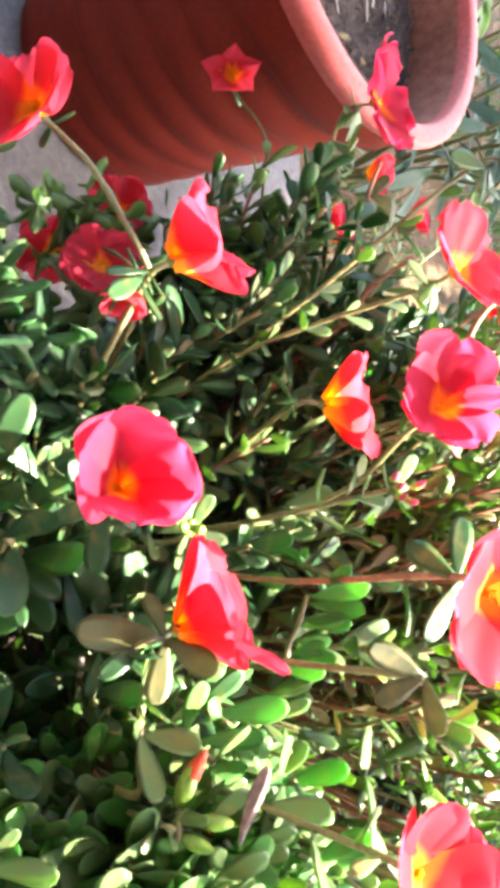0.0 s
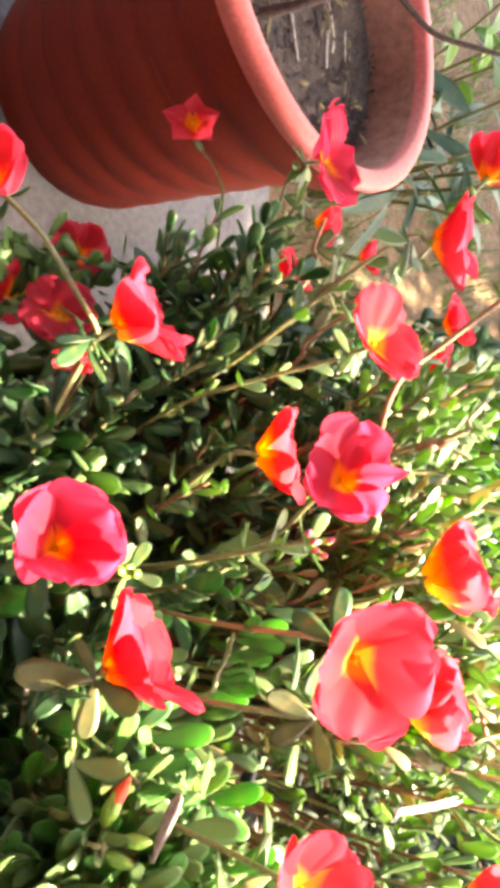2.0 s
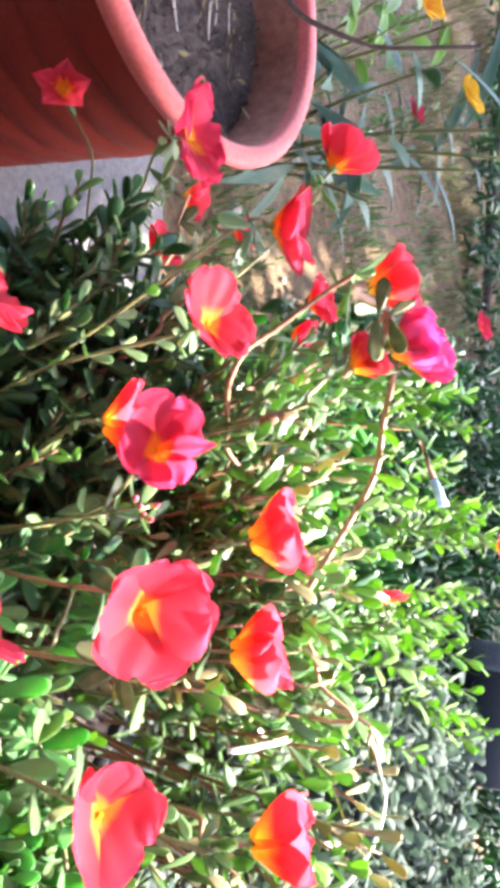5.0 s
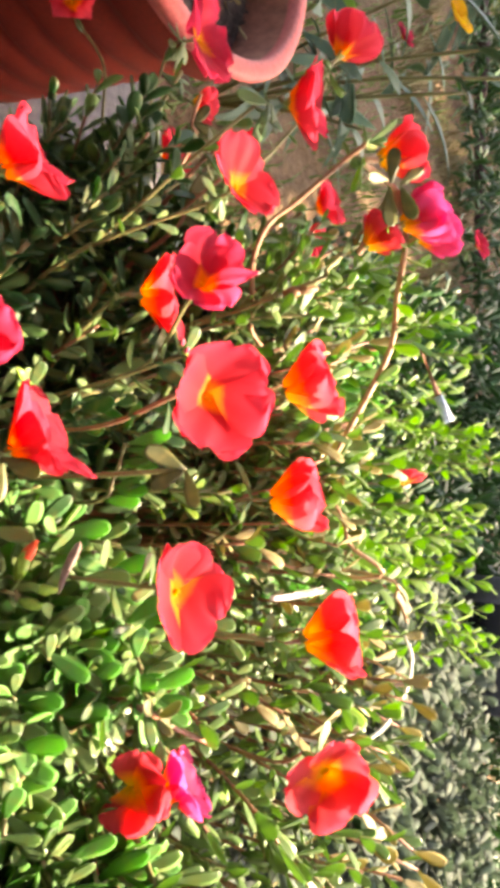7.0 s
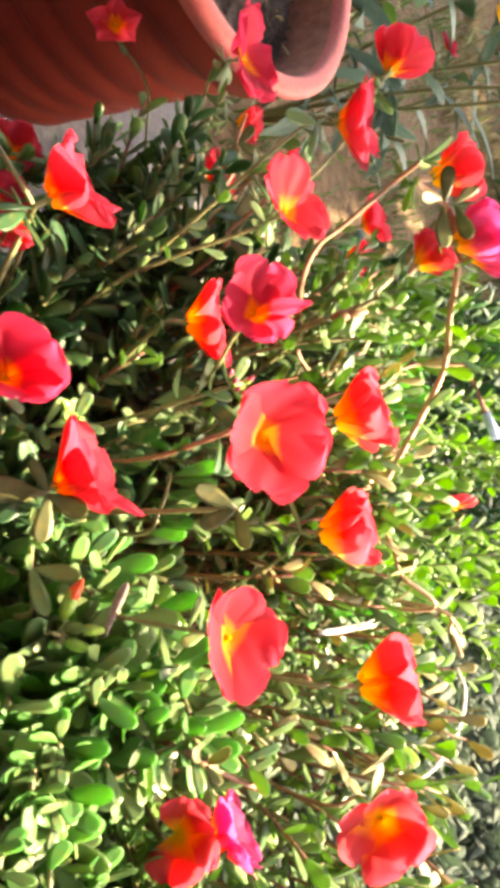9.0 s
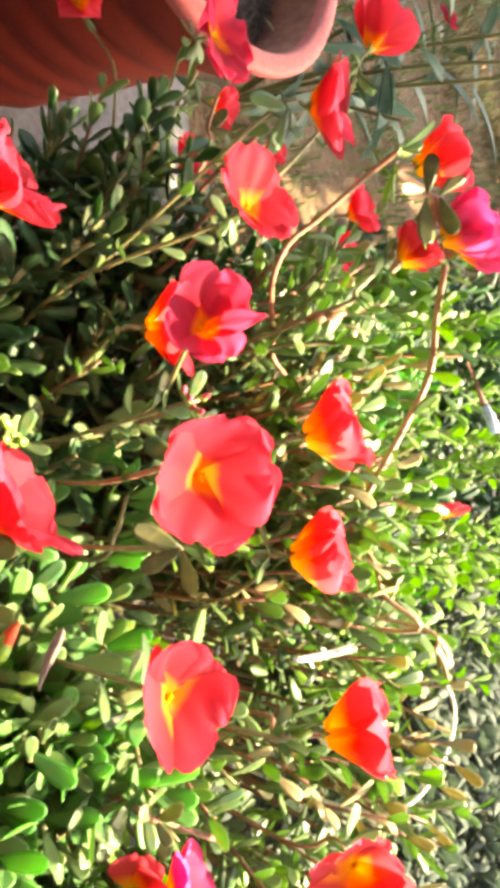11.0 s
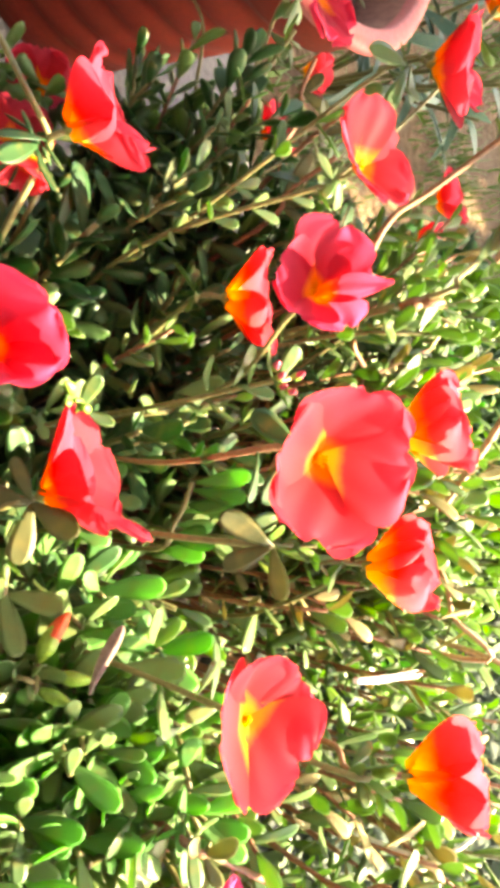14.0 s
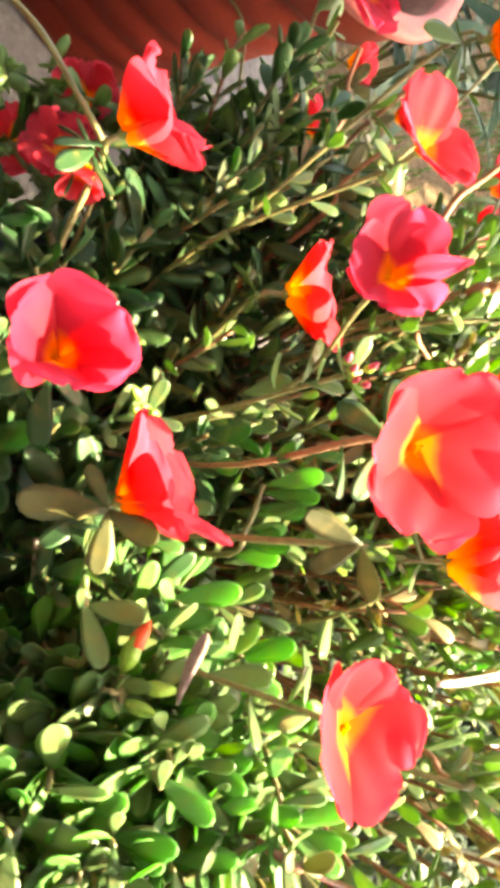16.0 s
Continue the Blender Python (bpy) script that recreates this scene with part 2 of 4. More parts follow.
def smooth_line(points, n=6):
    """Catmull-Rom points through the given ones."""
    p = [Vector(q) for q in points]
    p = [p[0] * 2 - p[1]] + p + [p[-1] * 2 - p[-2]]
    out = []
    for i in range(1, len(p) - 2):
        for k in range(n):
            t = k / n
            out.append(0.5 * ((2 * p[i]) + (p[i + 1] - p[i - 1]) * t + (2 * p[i - 1] - 5 * p[i] + 4 * p[i + 1] - p[i + 2]) * t * t + (3 * p[i] - p[i - 1] - 3 * p[i + 1] + p[i + 2]) * t ** 3))
    out.append(p[-2])
    return out


def frame_to(d, spin=0.0):
    """A turn that takes z to the direction d."""
    return Vector(d).normalized().to_track_quat("Z", "Y").to_matrix().to_4x4() @ Matrix.Rotation(spin, 4, "Z")


def leaf_mesh(length, width, thick, bend=0.15, blunt=0.85, stations=7, sides=6):
    """A fleshy leaf from the origin along +x, its upper face to +z: narrow at the stalk, widest beyond the middle, blunt at the tip."""
    bm = bmesh.new()
    rings = []
    for i in range(stations + 1):
        t = 1 - (1 - i / stations) ** 1.45
        peak = 0.38 + 0.40 * blunt
        swell = math.sin(0.5 * math.pi * min(1, t / peak)) ** 1.2
        w = width * 0.5 * (0.15 + 0.85 * swell) * (1 if t < peak else (max(0.04, 1 - ((t - peak) / (1.005 - peak)) ** 2)) ** (0.5 + 0.5 * (1 - min(1, blunt * 1.6))))
        h = thick * 0.5 * (0.35 + 0.65 * math.sin(math.pi * t)) * (1 if t < 0.97 else 0.5)
        x, z = length * t, bend * length * t * t
        rings.append([bm.verts.new((x, w * math.cos(2 * math.pi * k / sides), z + h * math.sin(2 * math.pi * k / sides) + 0.25 * w * abs(math.cos(2 * math.pi * k / sides)) ** 2)) for k in range(sides)])
    for a, b in zip(rings, rings[1:]):
        for k in range(sides):
            bm.faces.new((a[k], b[k], b[(k + 1) % sides], a[(k + 1) % sides]))
    bm.faces.new(rings[-1])
    bm.faces.new(rings[0][::-1])
    bmesh.ops.recalc_face_normals(bm, faces=bm.faces)
    return bm


def petal_mesh(length, width, a0, a1, cup, ruffle, rng, rows=13, cols=20, pointed=False):
    """A heart-tipped or pointed petal rising from the origin, leaning out to +x: a0 and a1 are its slopes from the axis at foot and tip."""
    bm = bmesh.new()
    uvs = bm.loops.layers.uv.new("UVMap")
    ph, ph2 = rng.uniform(0, 6.28), rng.uniform(0, 6.28)
    grid = []
    r, z = 0.0002, 0.0
    step = length / rows
    for i in range(rows + 1):
        t = i / rows
        a = a0 + (a1 - a0) * t ** 0.8
        if i:
            r, z = r + math.sin(a) * step, z + math.cos(a) * step
        w = width * 0.5 * (0.28 + 0.72 * math.sin(math.pi * 0.5 * min(1, t / 0.72)) ** 1.15) * (1.0 if t < 0.72 else math.sqrt(max(0.02, 1 - ((t - 0.72) / 0.30) ** 2)))
        if pointed:
            w = width * 0.5 * (0.35 + 0.65 * math.sin(math.pi * 0.5 * min(1, t / 0.5))) * (1.0 if t < 0.5 else max(0.06, 1 - ((t - 0.5) / 0.5) ** 1.4))
        line = []
        for k in range(cols + 1):
            s = 2 * k / cols - 1
            rim = max(0, (t - 0.6) / 0.4) ** 2
            notch = (-0.06 * math.exp(-(s / 0.28) ** 2) + 0.012 * math.sin(8.0 * s + ph2) + 0.008 * math.sin(17.0 * s + ph)) * length * rim * (not pointed)
            wav = ruffle * length * t * (math.sin(5.0 * s + ph) * 0.6 + math.sin(9 * s + 6 * t + ph2) * 0.4)
            lift = cup * w * s * s
            q = Vector((r + math.sin(a) * notch - math.cos(a) * (lift + wav), w * s, z + math.cos(a) * notch + math.sin(a) * (lift + wav)))
            line.append((bm.verts.new(q), (t, 0.5 + 0.5 * s)))
        grid.append(line)
    for i in range(rows):
        for k in range(cols):
            cs = (grid[i][k], grid[i + 1][k], grid[i + 1][k + 1], grid[i][k + 1])
            f = bm.faces.new([c[0] for c in cs])
            for lp, c in zip(f.loops, cs):
                lp[uvs].uv = c[1]
    return bm


# ---- the setting ----
def sheet(name, x0, x1, y0, y1, nx, ny, height, mat, label, category, thick=0.0):
    bm = bmesh.new()
    vs = [[bm.verts.new((x0 + (x1 - x0) * i / nx, y0 + (y1 - y0) * j / ny, height(x0 + (x1 - x0) * i / nx, y0 + (y1 - y0) * j / ny))) for j in range(ny + 1)] for i in range(nx + 1)]
    for i in range(nx):
        for j in range(ny):
            bm.faces.new((vs[i][j], vs[i + 1][j], vs[i + 1][j + 1], vs[i][j + 1]))
    if thick:
        g = bmesh.ops.extrude_face_region(bm, geom=bm.faces[:])
        bmesh.ops.translate(bm, vec=(0, 0, -thick), verts=[v for v in g["geom"] if isinstance(v, bmesh.types.BMVert)])
        bmesh.ops.recalc_face_normals(bm, faces=bm.faces)
    return tagged(part(name, bm, mat), label, category, kind="structure")


def earth_height(x, y):
    near = max(0.0, 1 - (x * x + (y - 1) ** 2) / 16)
    return -0.03 + near * 0.018 * noise.noise((x * 5, y * 5, 0)) + near * 0.008 * noise.noise((x * 21, y * 21, 3))


sheet("ground", -30, 30, -30, 30, 40, 40, lambda x, y: -0.06, EARTH, "brown garden earth stretching away all round", "ground")
sheet("soil_bed", -3.0, 3.4, 0.6, 4.4, 110, 70, earth_height, EARTH, "uneven brown earth of the garden bed", "soil")
# Unseen wall and roof slab, added to keep sky light off the near side.
def sky_blockers():
    bm = bmesh.new()
    bmesh.ops.create_cube(bm, size=1.0)
    for v in bm.verts:
        v.co = Vector((v.co.x * 8.0, v.co.y * 0.2 - 1.7, v.co.z * 3.0 + 1.42))
    bmesh.ops.bevel(bm, geom=bm.edges[:], offset=0.01, segments=2, affect="EDGES")
    tagged(part("wall_south", bm, BLOCKER_BROWN, smooth=False), "unseen dull brown wall added to block sky light", "wall", kind="structure")
    bm = bmesh.new()
    bmesh.ops.create_cube(bm, size=1.0)
    for v in bm.verts:
        v.co = Vector((v.co.x * 8.0, v.co.y * 1.6 - 1.0, v.co.z * 0.15 + 2.25 + 0.1 * v.co.y))
    bmesh.ops.bevel(bm, geom=bm.edges[:], offset=0.01, segments=2, affect="EDGES")
    tagged(part("porch_roof", bm, BLOCKER_BROWN, smooth=False), "unseen dull brown slab added to block sky light over the paving", "roof", kind="structure")


sky_blockers()
sheet("pavement", -2.4, 1.6, -1.6, 0.70, 40, 26, lambda x, y: 0.0006 * noise.noise((x * 9, y * 9, 1)), CONCRETE, "worn grey concrete paving under the flowerpots", "pavement", 0.08)


# ---- the large flowerpot ----
POT = Vector((-0.374, 0.403, -0.010))
def large_pot():
    t = thing("flowerpot", "large ribbed terracotta-coloured plastic flowerpot on the paving", "flowerpot", at=POT)
    H, R = 0.302, 0.1475
    prof = [(0.0, 0.004), (0.074, 0.004), (0.084, 0.0), (0.092, 0.005), (0.097, 0.02)]
    for i in range(6):
        z0 = 0.024 + i * 0.0365
        r0 = 0.097 + 0.0275 * (z0 - 0.02) / 0.22
        prof += [(r0, z0), (r0 + 0.0022, z0 + 0.004), (r0 + 0.0034, z0 + 0.016), (r0 + 0.0034, z0 + 0.026), (r0 + 0.0022, z0 + 0.033)]
    prof += [(0.1275, 0.245), (0.130, 0.25), (0.1365, 0.256), (0.1385, 0.286)]
    part("body", lathe(prof, 96), TERRACOTTA, t)
    part("rim", lathe([(0.1385, 0.282), (R - 0.003, 0.290), (R, 0.294), (R, 0.299), (R - 0.003, H), (0.1345, H), (0.1320, 0.300), (0.1312, 0.284)], 96), RIM, t, "faded pink flat rim")
    part("inner_wall", lathe([(0.1315, 0.291), (0.1265, 0.262), (0.1200, 0.240), (0.1150, 0.19)], 96), INNER, t, "soil-stained inner wall")
    return t


large_pot()


def disc_soil(name, centre, radius, z, amp, label, seed):
    bm = bmesh.new()
    rings, seg = 22, 60
    rows = [[bm.verts.new((0, 0, 0))]]
    for i in range(1, rings + 1):
        r = radius * i / rings
        rows.append([bm.verts.new((r * math.cos(2 * math.pi * k / seg), r * math.sin(2 * math.pi * k / seg), 0)) for k in range(seg)])
    for v in bm.verts:
        v.co.z = amp * (noise.noise((v.co.x * 26, v.co.y * 26, seed)) + 0.6 * noise.noise((v.co.x * 80, v.co.y * 80, seed)))
    for k in range(seg):
        bm.faces.new((rows[0][0], rows[1][k], rows[1][(k + 1) % seg]))
    for a, b in zip(rows[1:], rows[2:]):
        for k in range(seg):
            bm.faces.new((a[k], b[k], b[(k + 1) % seg], a[(k + 1) % seg]))
    ob = tagged(part(name, bm, SOIL), label, "soil", kind="stuff")
    ob.location = (centre[0], centre[1], z)
    return ob


disc_soil("potting_soil", POT, 0.1206, 0.243, 0.005, "dark crumbly dry soil in the large pot", 4)

# ---- the planter of purslane ----
MID = Vector((0.10, 0.25, 0.0))
def planter():
    t = thing("planter", "wide dark plastic planter hidden under the flowering purslane", "planter", at=MID)
    part("body", lathe([(0.0, 0.004), (0.12, 0.004), (0.13, 0.0), (0.135, 0.01), (0.160, 0.206)], 72), BLACK_PLASTIC, t)
    part("rim", lathe([(0.160, 0.202), (0.169, 0.208), (0.171, 0.230), (0.162, 0.234), (0.157, 0.22), (0.153, 0.17)], 72), BLACK_PLASTIC, t)
    return t


planter()
disc_soil("planter_soil", MID, 0.1570, 0.228, 0.004, "dark soil under the purslane stems", 9)


def crown(x, y):
    """The height of the top of the purslane foliage."""
    e = ((x - MID.x) / 0.28) ** 2 + ((y - MID.y) / 0.21) ** 2
    hollow = 0.036 * math.exp(-((x - 0.005) / 0.05) ** 2 - ((y - 0.222) / 0.045) ** 2)
    hollow += 0.036 * math.exp(-((x - 0.050) / 0.036) ** 2 - ((y - 0.138) / 0.032) ** 2)
    return 0.318 - hollow + 0.27 * x + 0.16 * y - 0.15 * max(0.0, e - 0.75) - (0.6 if x < 0.07 else max(0.32, 0.6 - 9.0 * (x - 0.07))) * max(0.0, 0.17 - y)


LEAVES = []
for L, W, B in ((0.0152, 0.0066, 0.12), (0.0175, 0.0074, 0.25), (0.0128, 0.0062, 0.05), (0.0195, 0.0070, -0.12), (0.0112, 0.0054, 0.2)):
    bm = leaf_mesh(L, W, 0.0012, B)
    for f in bm.faces:
        f.smooth = True
    me = bpy.data.meshes.new("leaf")
    bm.to_mesh(me)
    bm.free()
    me.materials.append(LEAF)
    LEAVES.append(me)


def coloured(meshes, mat):
    out = []
    for me in meshes:
        c = me.copy()
        c.materials.clear()
        c.materials.append(mat)
        out.append(c)
    return out


# DARK repeats the purslane leaves in a darker green that stands for shade.
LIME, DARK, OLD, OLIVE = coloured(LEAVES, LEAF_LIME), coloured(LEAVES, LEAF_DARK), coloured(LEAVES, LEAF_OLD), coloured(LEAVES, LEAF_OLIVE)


def leaf_on(parent, meshes, at, out, up, rng, scale=1.0):
    """One leaf at a point of a stem, pointing out, its face turned up."""
    x = Vector(out).normalized()
    y = Vector(up).cross(x)
    if y.length < 1e-3:
        y = Vector((0, 1, 0)).cross(x)
    y.normalize()
    z = x.cross(y)
    m = Matrix((x, y, z)).transposed().to_4x4()
    ob = new("leaf", rng.choice(meshes))
    ob.parent = parent
    ob.matrix_basis = Matrix.Translation(at) @ m @ Matrix.Rotation(rng.uniform(-0.5, 0.5), 4, "X") @ Matrix.Scale(scale * rng.uniform(0.8, 1.2), 4)
    return ob


def shoot(length, meshes, stem_mat, rng, leaves, span=0.075, label="leafy purslane shoot with fleshy green leaves", lift=(0.15, 1.1)):
    """A rising shoot: a bent stem with leaves round its upper part and a tuft at the tip."""
    t = thing("purslane_shoot", label, "plant", "purslane shoots")
    bend = Vector((rng.uniform(-0.12, 0.12), rng.uniform(-0.12, 0.12), 0)) * length
    pts = arc((0, 0, 0), Vector((0, 0, 0.55 * length)) + bend * 1.6, Vector((0, 0, length)), 9)
    part("stem", tube(bmesh.new(), pts, 0.0015, 0.0009), stem_mat, t)
    a = rng.uniform(0, 6.28)
    for k in range(leaves):
        f = k / max(1, leaves - 1)
        s = 1 - (span / length) * (1 - f) ** 0.9
        i = min(7, int(max(0, s) * 8))
        p = pts[i].lerp(pts[i + 1], max(0, s) * 8 - i)
        a += 2.4
        rise = lift[0] + lift[1] * f
        d = Vector((math.cos(a), math.sin(a), rise))
        leaf_on(t, meshes, p, d, (0, 0, 1), rng, 0.75 + 0.35 * math.sin(math.pi * min(1, 1.15 - f)))
    return t


rng = random.Random(11)
KINDS = []
for i, L in enumerate((0.10, 0.10, 0.125, 0.125, 0.15, 0.15, 0.18, 0.18, 0.215, 0.215)):
    KINDS.append((L, shoot(L, LEAVES, STEM_GREEN if i % 2 else STEM_RED, rng, 17 + i % 3)))
OLD_KINDS = [(L, shoot(L, OLD + LEAVES[:2], STEM_RED, rng, 12, 0.09, "purslane shoot with yellowing leaves")) for L in (0.10, 0.13, 0.17, 0.21)]
LIME_KINDS = [(L, shoot(L, LIME + LEAVES[:2], STEM_GREEN, rng, 15, 0.07, "young bright green purslane shoot")) for L in (0.10, 0.13, 0.17, 0.21)]
FRESH = coloured(LEAVES, LEAF_FRESH)
for me in FRESH:
    me.transform(Matrix.Diagonal((1.12, 0.98, 1.0, 1.0)))
FRESH_KINDS = [(L, shoot(L, FRESH + LEAVES[:1], STEM_GREEN, rng, 17, 0.065, "purslane shoot with fresh green fleshy leaves", (0.0, 0.55))) for L in (0.08, 0.10, 0.13, 0.16)]
BROAD = []
for me in LEAVES[:3]:
    c = me.copy()
    c.transform(Matrix.Diagonal((1.08, 0.94, 0.9, 1.0)))
    BROAD.append(c)
BROAD_KINDS = [(L, shoot(L, coloured(BROAD, LEAF_FRESH) + BROAD[:2], STEM_GREEN, rng, 16, 0.055, "purslane shoot with broad spoon-shaped leaves", (0.0, 0.50))) for L in (0.08, 0.10, 0.13, 0.16)]
# Shoots for shaded spots: the shade is in their leaf colour.
SHADE_KINDS = [(L, shoot(L, DARK + LEAVES[:1], STEM_GREEN, rng, 15, 0.06, "purslane rosette with leaves coloured dark for shade")) for L in (0.06, 0.09, 0.12, 0.15)]
used = set()


def joined_shoots(name, label, picks):
    """Shoots too far off to tell apart, as one mesh; picks: (kind, matrix)."""
    verts, faces, mats, index = [], [], [], []
    for t, m in picks:
        for p in t.children:
            w = m @ p.matrix_basis
            o = len(verts)
            verts += [w @ v.co for v in p.data.vertices]
            mat = p.data.materials[0]
            if mat not in mats:
                mats.append(mat)
            for f in p.data.polygons:
                faces.append([o + i for i in f.vertices])
                index.append(mats.index(mat))
    me = bpy.data.meshes.new(name)
    me.from_pydata(verts, [], faces)
    for mat in mats:
        me.materials.append(mat)
    me.polygons.foreach_set("use_smooth", [True] * len(faces))
    me.polygons.foreach_set("material_index", index)
    return tagged(new(name, me), label, "foliage", kind="stuff")


def plant_shoot(base, tip, rng, kinds=KINDS, heap=None):
    base, tip = Vector(base), Vector(tip)
    L = (tip - base).length
    k = min(range(len(kinds)), key=lambda i: abs(kinds[i][0] - L) + rng.uniform(0, 0.012))
    m = Matrix.Translation(base) @ frame_to(tip - base, rng.uniform(0, 6.28)) @ Matrix.Scale(L / kinds[k][0], 4)
    if heap is not None:
        heap.append((kinds[k][1], m))
        return None
    if (id(kinds), k) in used:
        return copy_thing(kinds[k][1], m)
    used.add((id(kinds), k))
    kinds[k][1].matrix_basis = m
    return kinds[k][1]


FREE = [Vector(p) for p in ((0.003, 0.127, 0.363), (0.037, 0.153, 0.375), (-0.081, 0.181, 0.343), (-0.018, 0.183, 0.428), (0.028, 0.148, 0.456), (0.093, 0.158, 0.433), (0.186, 0.180, 0.384), (0.190, 0.207, 0.396), (0.180, 0.165, 0.395), (0.190, 0.185, 0.41), (0.178, 0.190, 0.392), (0.196, 0.196, 0.400), (0.200, 0.215, 0.405), (0.186, 0.172, 0.376), (0.203, 0.255, 0.443), (-0.098, 0.200, 0.256), (-0.105, 0.195, 0.262), (-0.085, 0.205, 0.25), (-0.120, 0.212, 0.195), (-0.105, 0.212, 0.200), (-0.135, 0.212, 0.190), (-0.146, 0.240, 0.218), (-0.158, 0.245, 0.225), (-0.132, 0.240, 0.215), (-0.133, 0.135, 0.297), (0.130, 0.300, 0.400), (-0.028, 0.247, 0.356), (-0.074, 0.239, 0.413), (0.017, 0.268, 0.432), (0.072, 0.278, 0.418), (0.123, 0.230, 0.460), (-0.123, 0.287, 0.420), (-0.099, 0.322, 0.452), (0.018, 0.178, 0.345), (0.080, 0.150, 0.372), (0.006, 0.210, 0.398))]


VIEW = Vector((0.0, 0.0, 0.535))


def is_free(p, gap=0.021):
    """Is there no flower head at p, and none that a leaf at p would hide from the path?"""
    for q in FREE:
        d = VIEW - q
        f = max(0.0, min(1.0, (p - q).dot(d) / d.dot(d)))
        if (p - q - d * f).length < gap:
            return False
    return True


BEHIND = []
step = 0.0240
for i in range(-12, 13):
    for j in range(-9, 10):
        x, y = MID.x + (i + 0.5 * (j % 2) + rng.uniform(-0.45, 0.45)) * step, MID.y + (j + rng.uniform(-0.45, 0.45)) * step
        e = ((x - MID.x) / 0.27) ** 2 + ((y - MID.y) / 0.20) ** 2
        if e > 1.0 or rng.random() < 0.16:
            continue
        tip = Vector((x, y, crown(x, y) - 0.010 + rng.uniform(-0.030, 0.012)))
        if x < -0.035 and y < 0.245:
            tip.z = rng.uniform(0.225, 0.262) + 0.5 * max(0.0, x + 0.09)
        if x < 0.06 and y < 0.17 and rng.random() < 0.45:
            continue
        if not is_free(tip) or math.hypot((x - 0.142) / 0.9, (y - 0.268) / 1.2) < 0.034:
            continue
        if x < 0.03 and y < 0.20:
            tip.z = min(tip.z, rng.uniform(0.232, 0.292))
        pick = rng.random()
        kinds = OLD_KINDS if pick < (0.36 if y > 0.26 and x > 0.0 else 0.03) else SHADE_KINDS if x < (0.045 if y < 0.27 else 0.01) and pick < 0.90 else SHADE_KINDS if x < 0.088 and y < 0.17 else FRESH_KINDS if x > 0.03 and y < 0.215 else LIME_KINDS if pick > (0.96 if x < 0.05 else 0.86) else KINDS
        r = math.hypot(x - MID.x, y - MID.y)
        k = min(0.70, 0.160 / max(r, 1e-3))
        plant_shoot((MID.x + (x - MID.x) * k + rng.uniform(-0.01, 0.01), MID.y + (y - MID.y) * k, 0.224), tip, rng, kinds, BEHIND if y > 0.285 or (x > 0.20 and y > 0.24) else None)


for i in range(90):
    x, y = rng.uniform(0.0, 0.30), rng.uniform(0.07, 0.18)
    if ((x - MID.x) / 0.25) ** 2 + ((y - MID.y) / 0.21) ** 2 > 1:
        continue
    v = Vector((x - MID.x, y - MID.y, 0))
    k = min(0.8, 0.158 / max(v.length, 1e-3))
    tip = Vector((x, y, crown(x, y) - rng.uniform(0.0, 0.03)))
    if is_free(tip):
        plant_shoot((MID.x + v.x * k, MID.y + v.y * k, 0.224), tip, rng, SHADE_KINDS if x < 0.088 else LIME_KINDS if rng.random() < 0.12 else BROAD_KINDS if rng.random() < 0.7 else FRESH_KINDS)
# Rosettes of large leaves on the near side of the planter.
for x, y in ((0.145, 0.130), (0.125, 0.137), (0.109, 0.155), (0.148, 0.144), (0.141, 0.166), (0.115, 0.165), (0.147, 0.157), (0.143, 0.188), (0.17, 0.14), (0.19, 0.15), (0.205, 0.17), (0.10, 0.118), (0.16, 0.118)):
    for k in range(2):
        tip = Vector((x + rng.uniform(-0.008, 0.008), y + rng.uniform(-0.008, 0.008), crown(x, y) + rng.uniform(-0.016, 0.0)))
        if is_free(tip, 0.027):
            plant_shoot(tip + Vector((0.6 * (MID.x - x) + rng.uniform(-0.02, 0.02), 0.06 + 0.02 * k, 0.224 - tip.z)), tip, rng, BROAD_KINDS)
# Fresh rosettes that fill the near side.
for i in range(115):
    x, y = rng.uniform(0.090, 0.235), rng.uniform(0.094, 0.195)
    tip = Vector((x, y, crown(x, y) + rng.uniform(-0.014, 0.003)))
    if is_free(tip, 0.027):
        plant_shoot(tip + Vector((0.5 * (MID.x - x) + rng.uniform(-0.02, 0.02), 0.05 + rng.uniform(0.0, 0.03), 0.226 - tip.z)), tip, rng, BROAD_KINDS if rng.random() < 0.5 else FRESH_KINDS)
# Leaves that rise higher along the back edge, behind the tall flowers.
for i in range(110):
    x, y = rng.uniform(-0.085, 0.13), rng.uniform(0.31, 0.395)
    tip = Vector((x, y, 0.402 - 0.35 * max(0.0, -0.045 - x) + rng.uniform(-0.055, 0.008)))
    v = (tip - MID) * 0.5
    plant_shoot((MID.x + v.x * 0.8, MID.y + min(v.y, 0.11), 0.224), tip, rng, LIME_KINDS if rng.random() < 0.16 else OLD_KINDS if rng.random() < 0.50 else KINDS, BEHIND)
for i in range(24):
    x, y = rng.uniform(-0.165, -0.06), rng.uniform(0.27, 0.365)
    tip = Vector((x, y, 0.322 + 0.25 * (x + 0.1) + rng.uniform(-0.04, 0.012)))
    plant_shoot((-0.03, 0.29, 0.224), tip, rng, SHADE_KINDS if rng.random() < 0.5 else KINDS, BEHIND)
joined_shoots("back_shoots", "green and yellowing purslane shoots at the back of the planter", BEHIND)
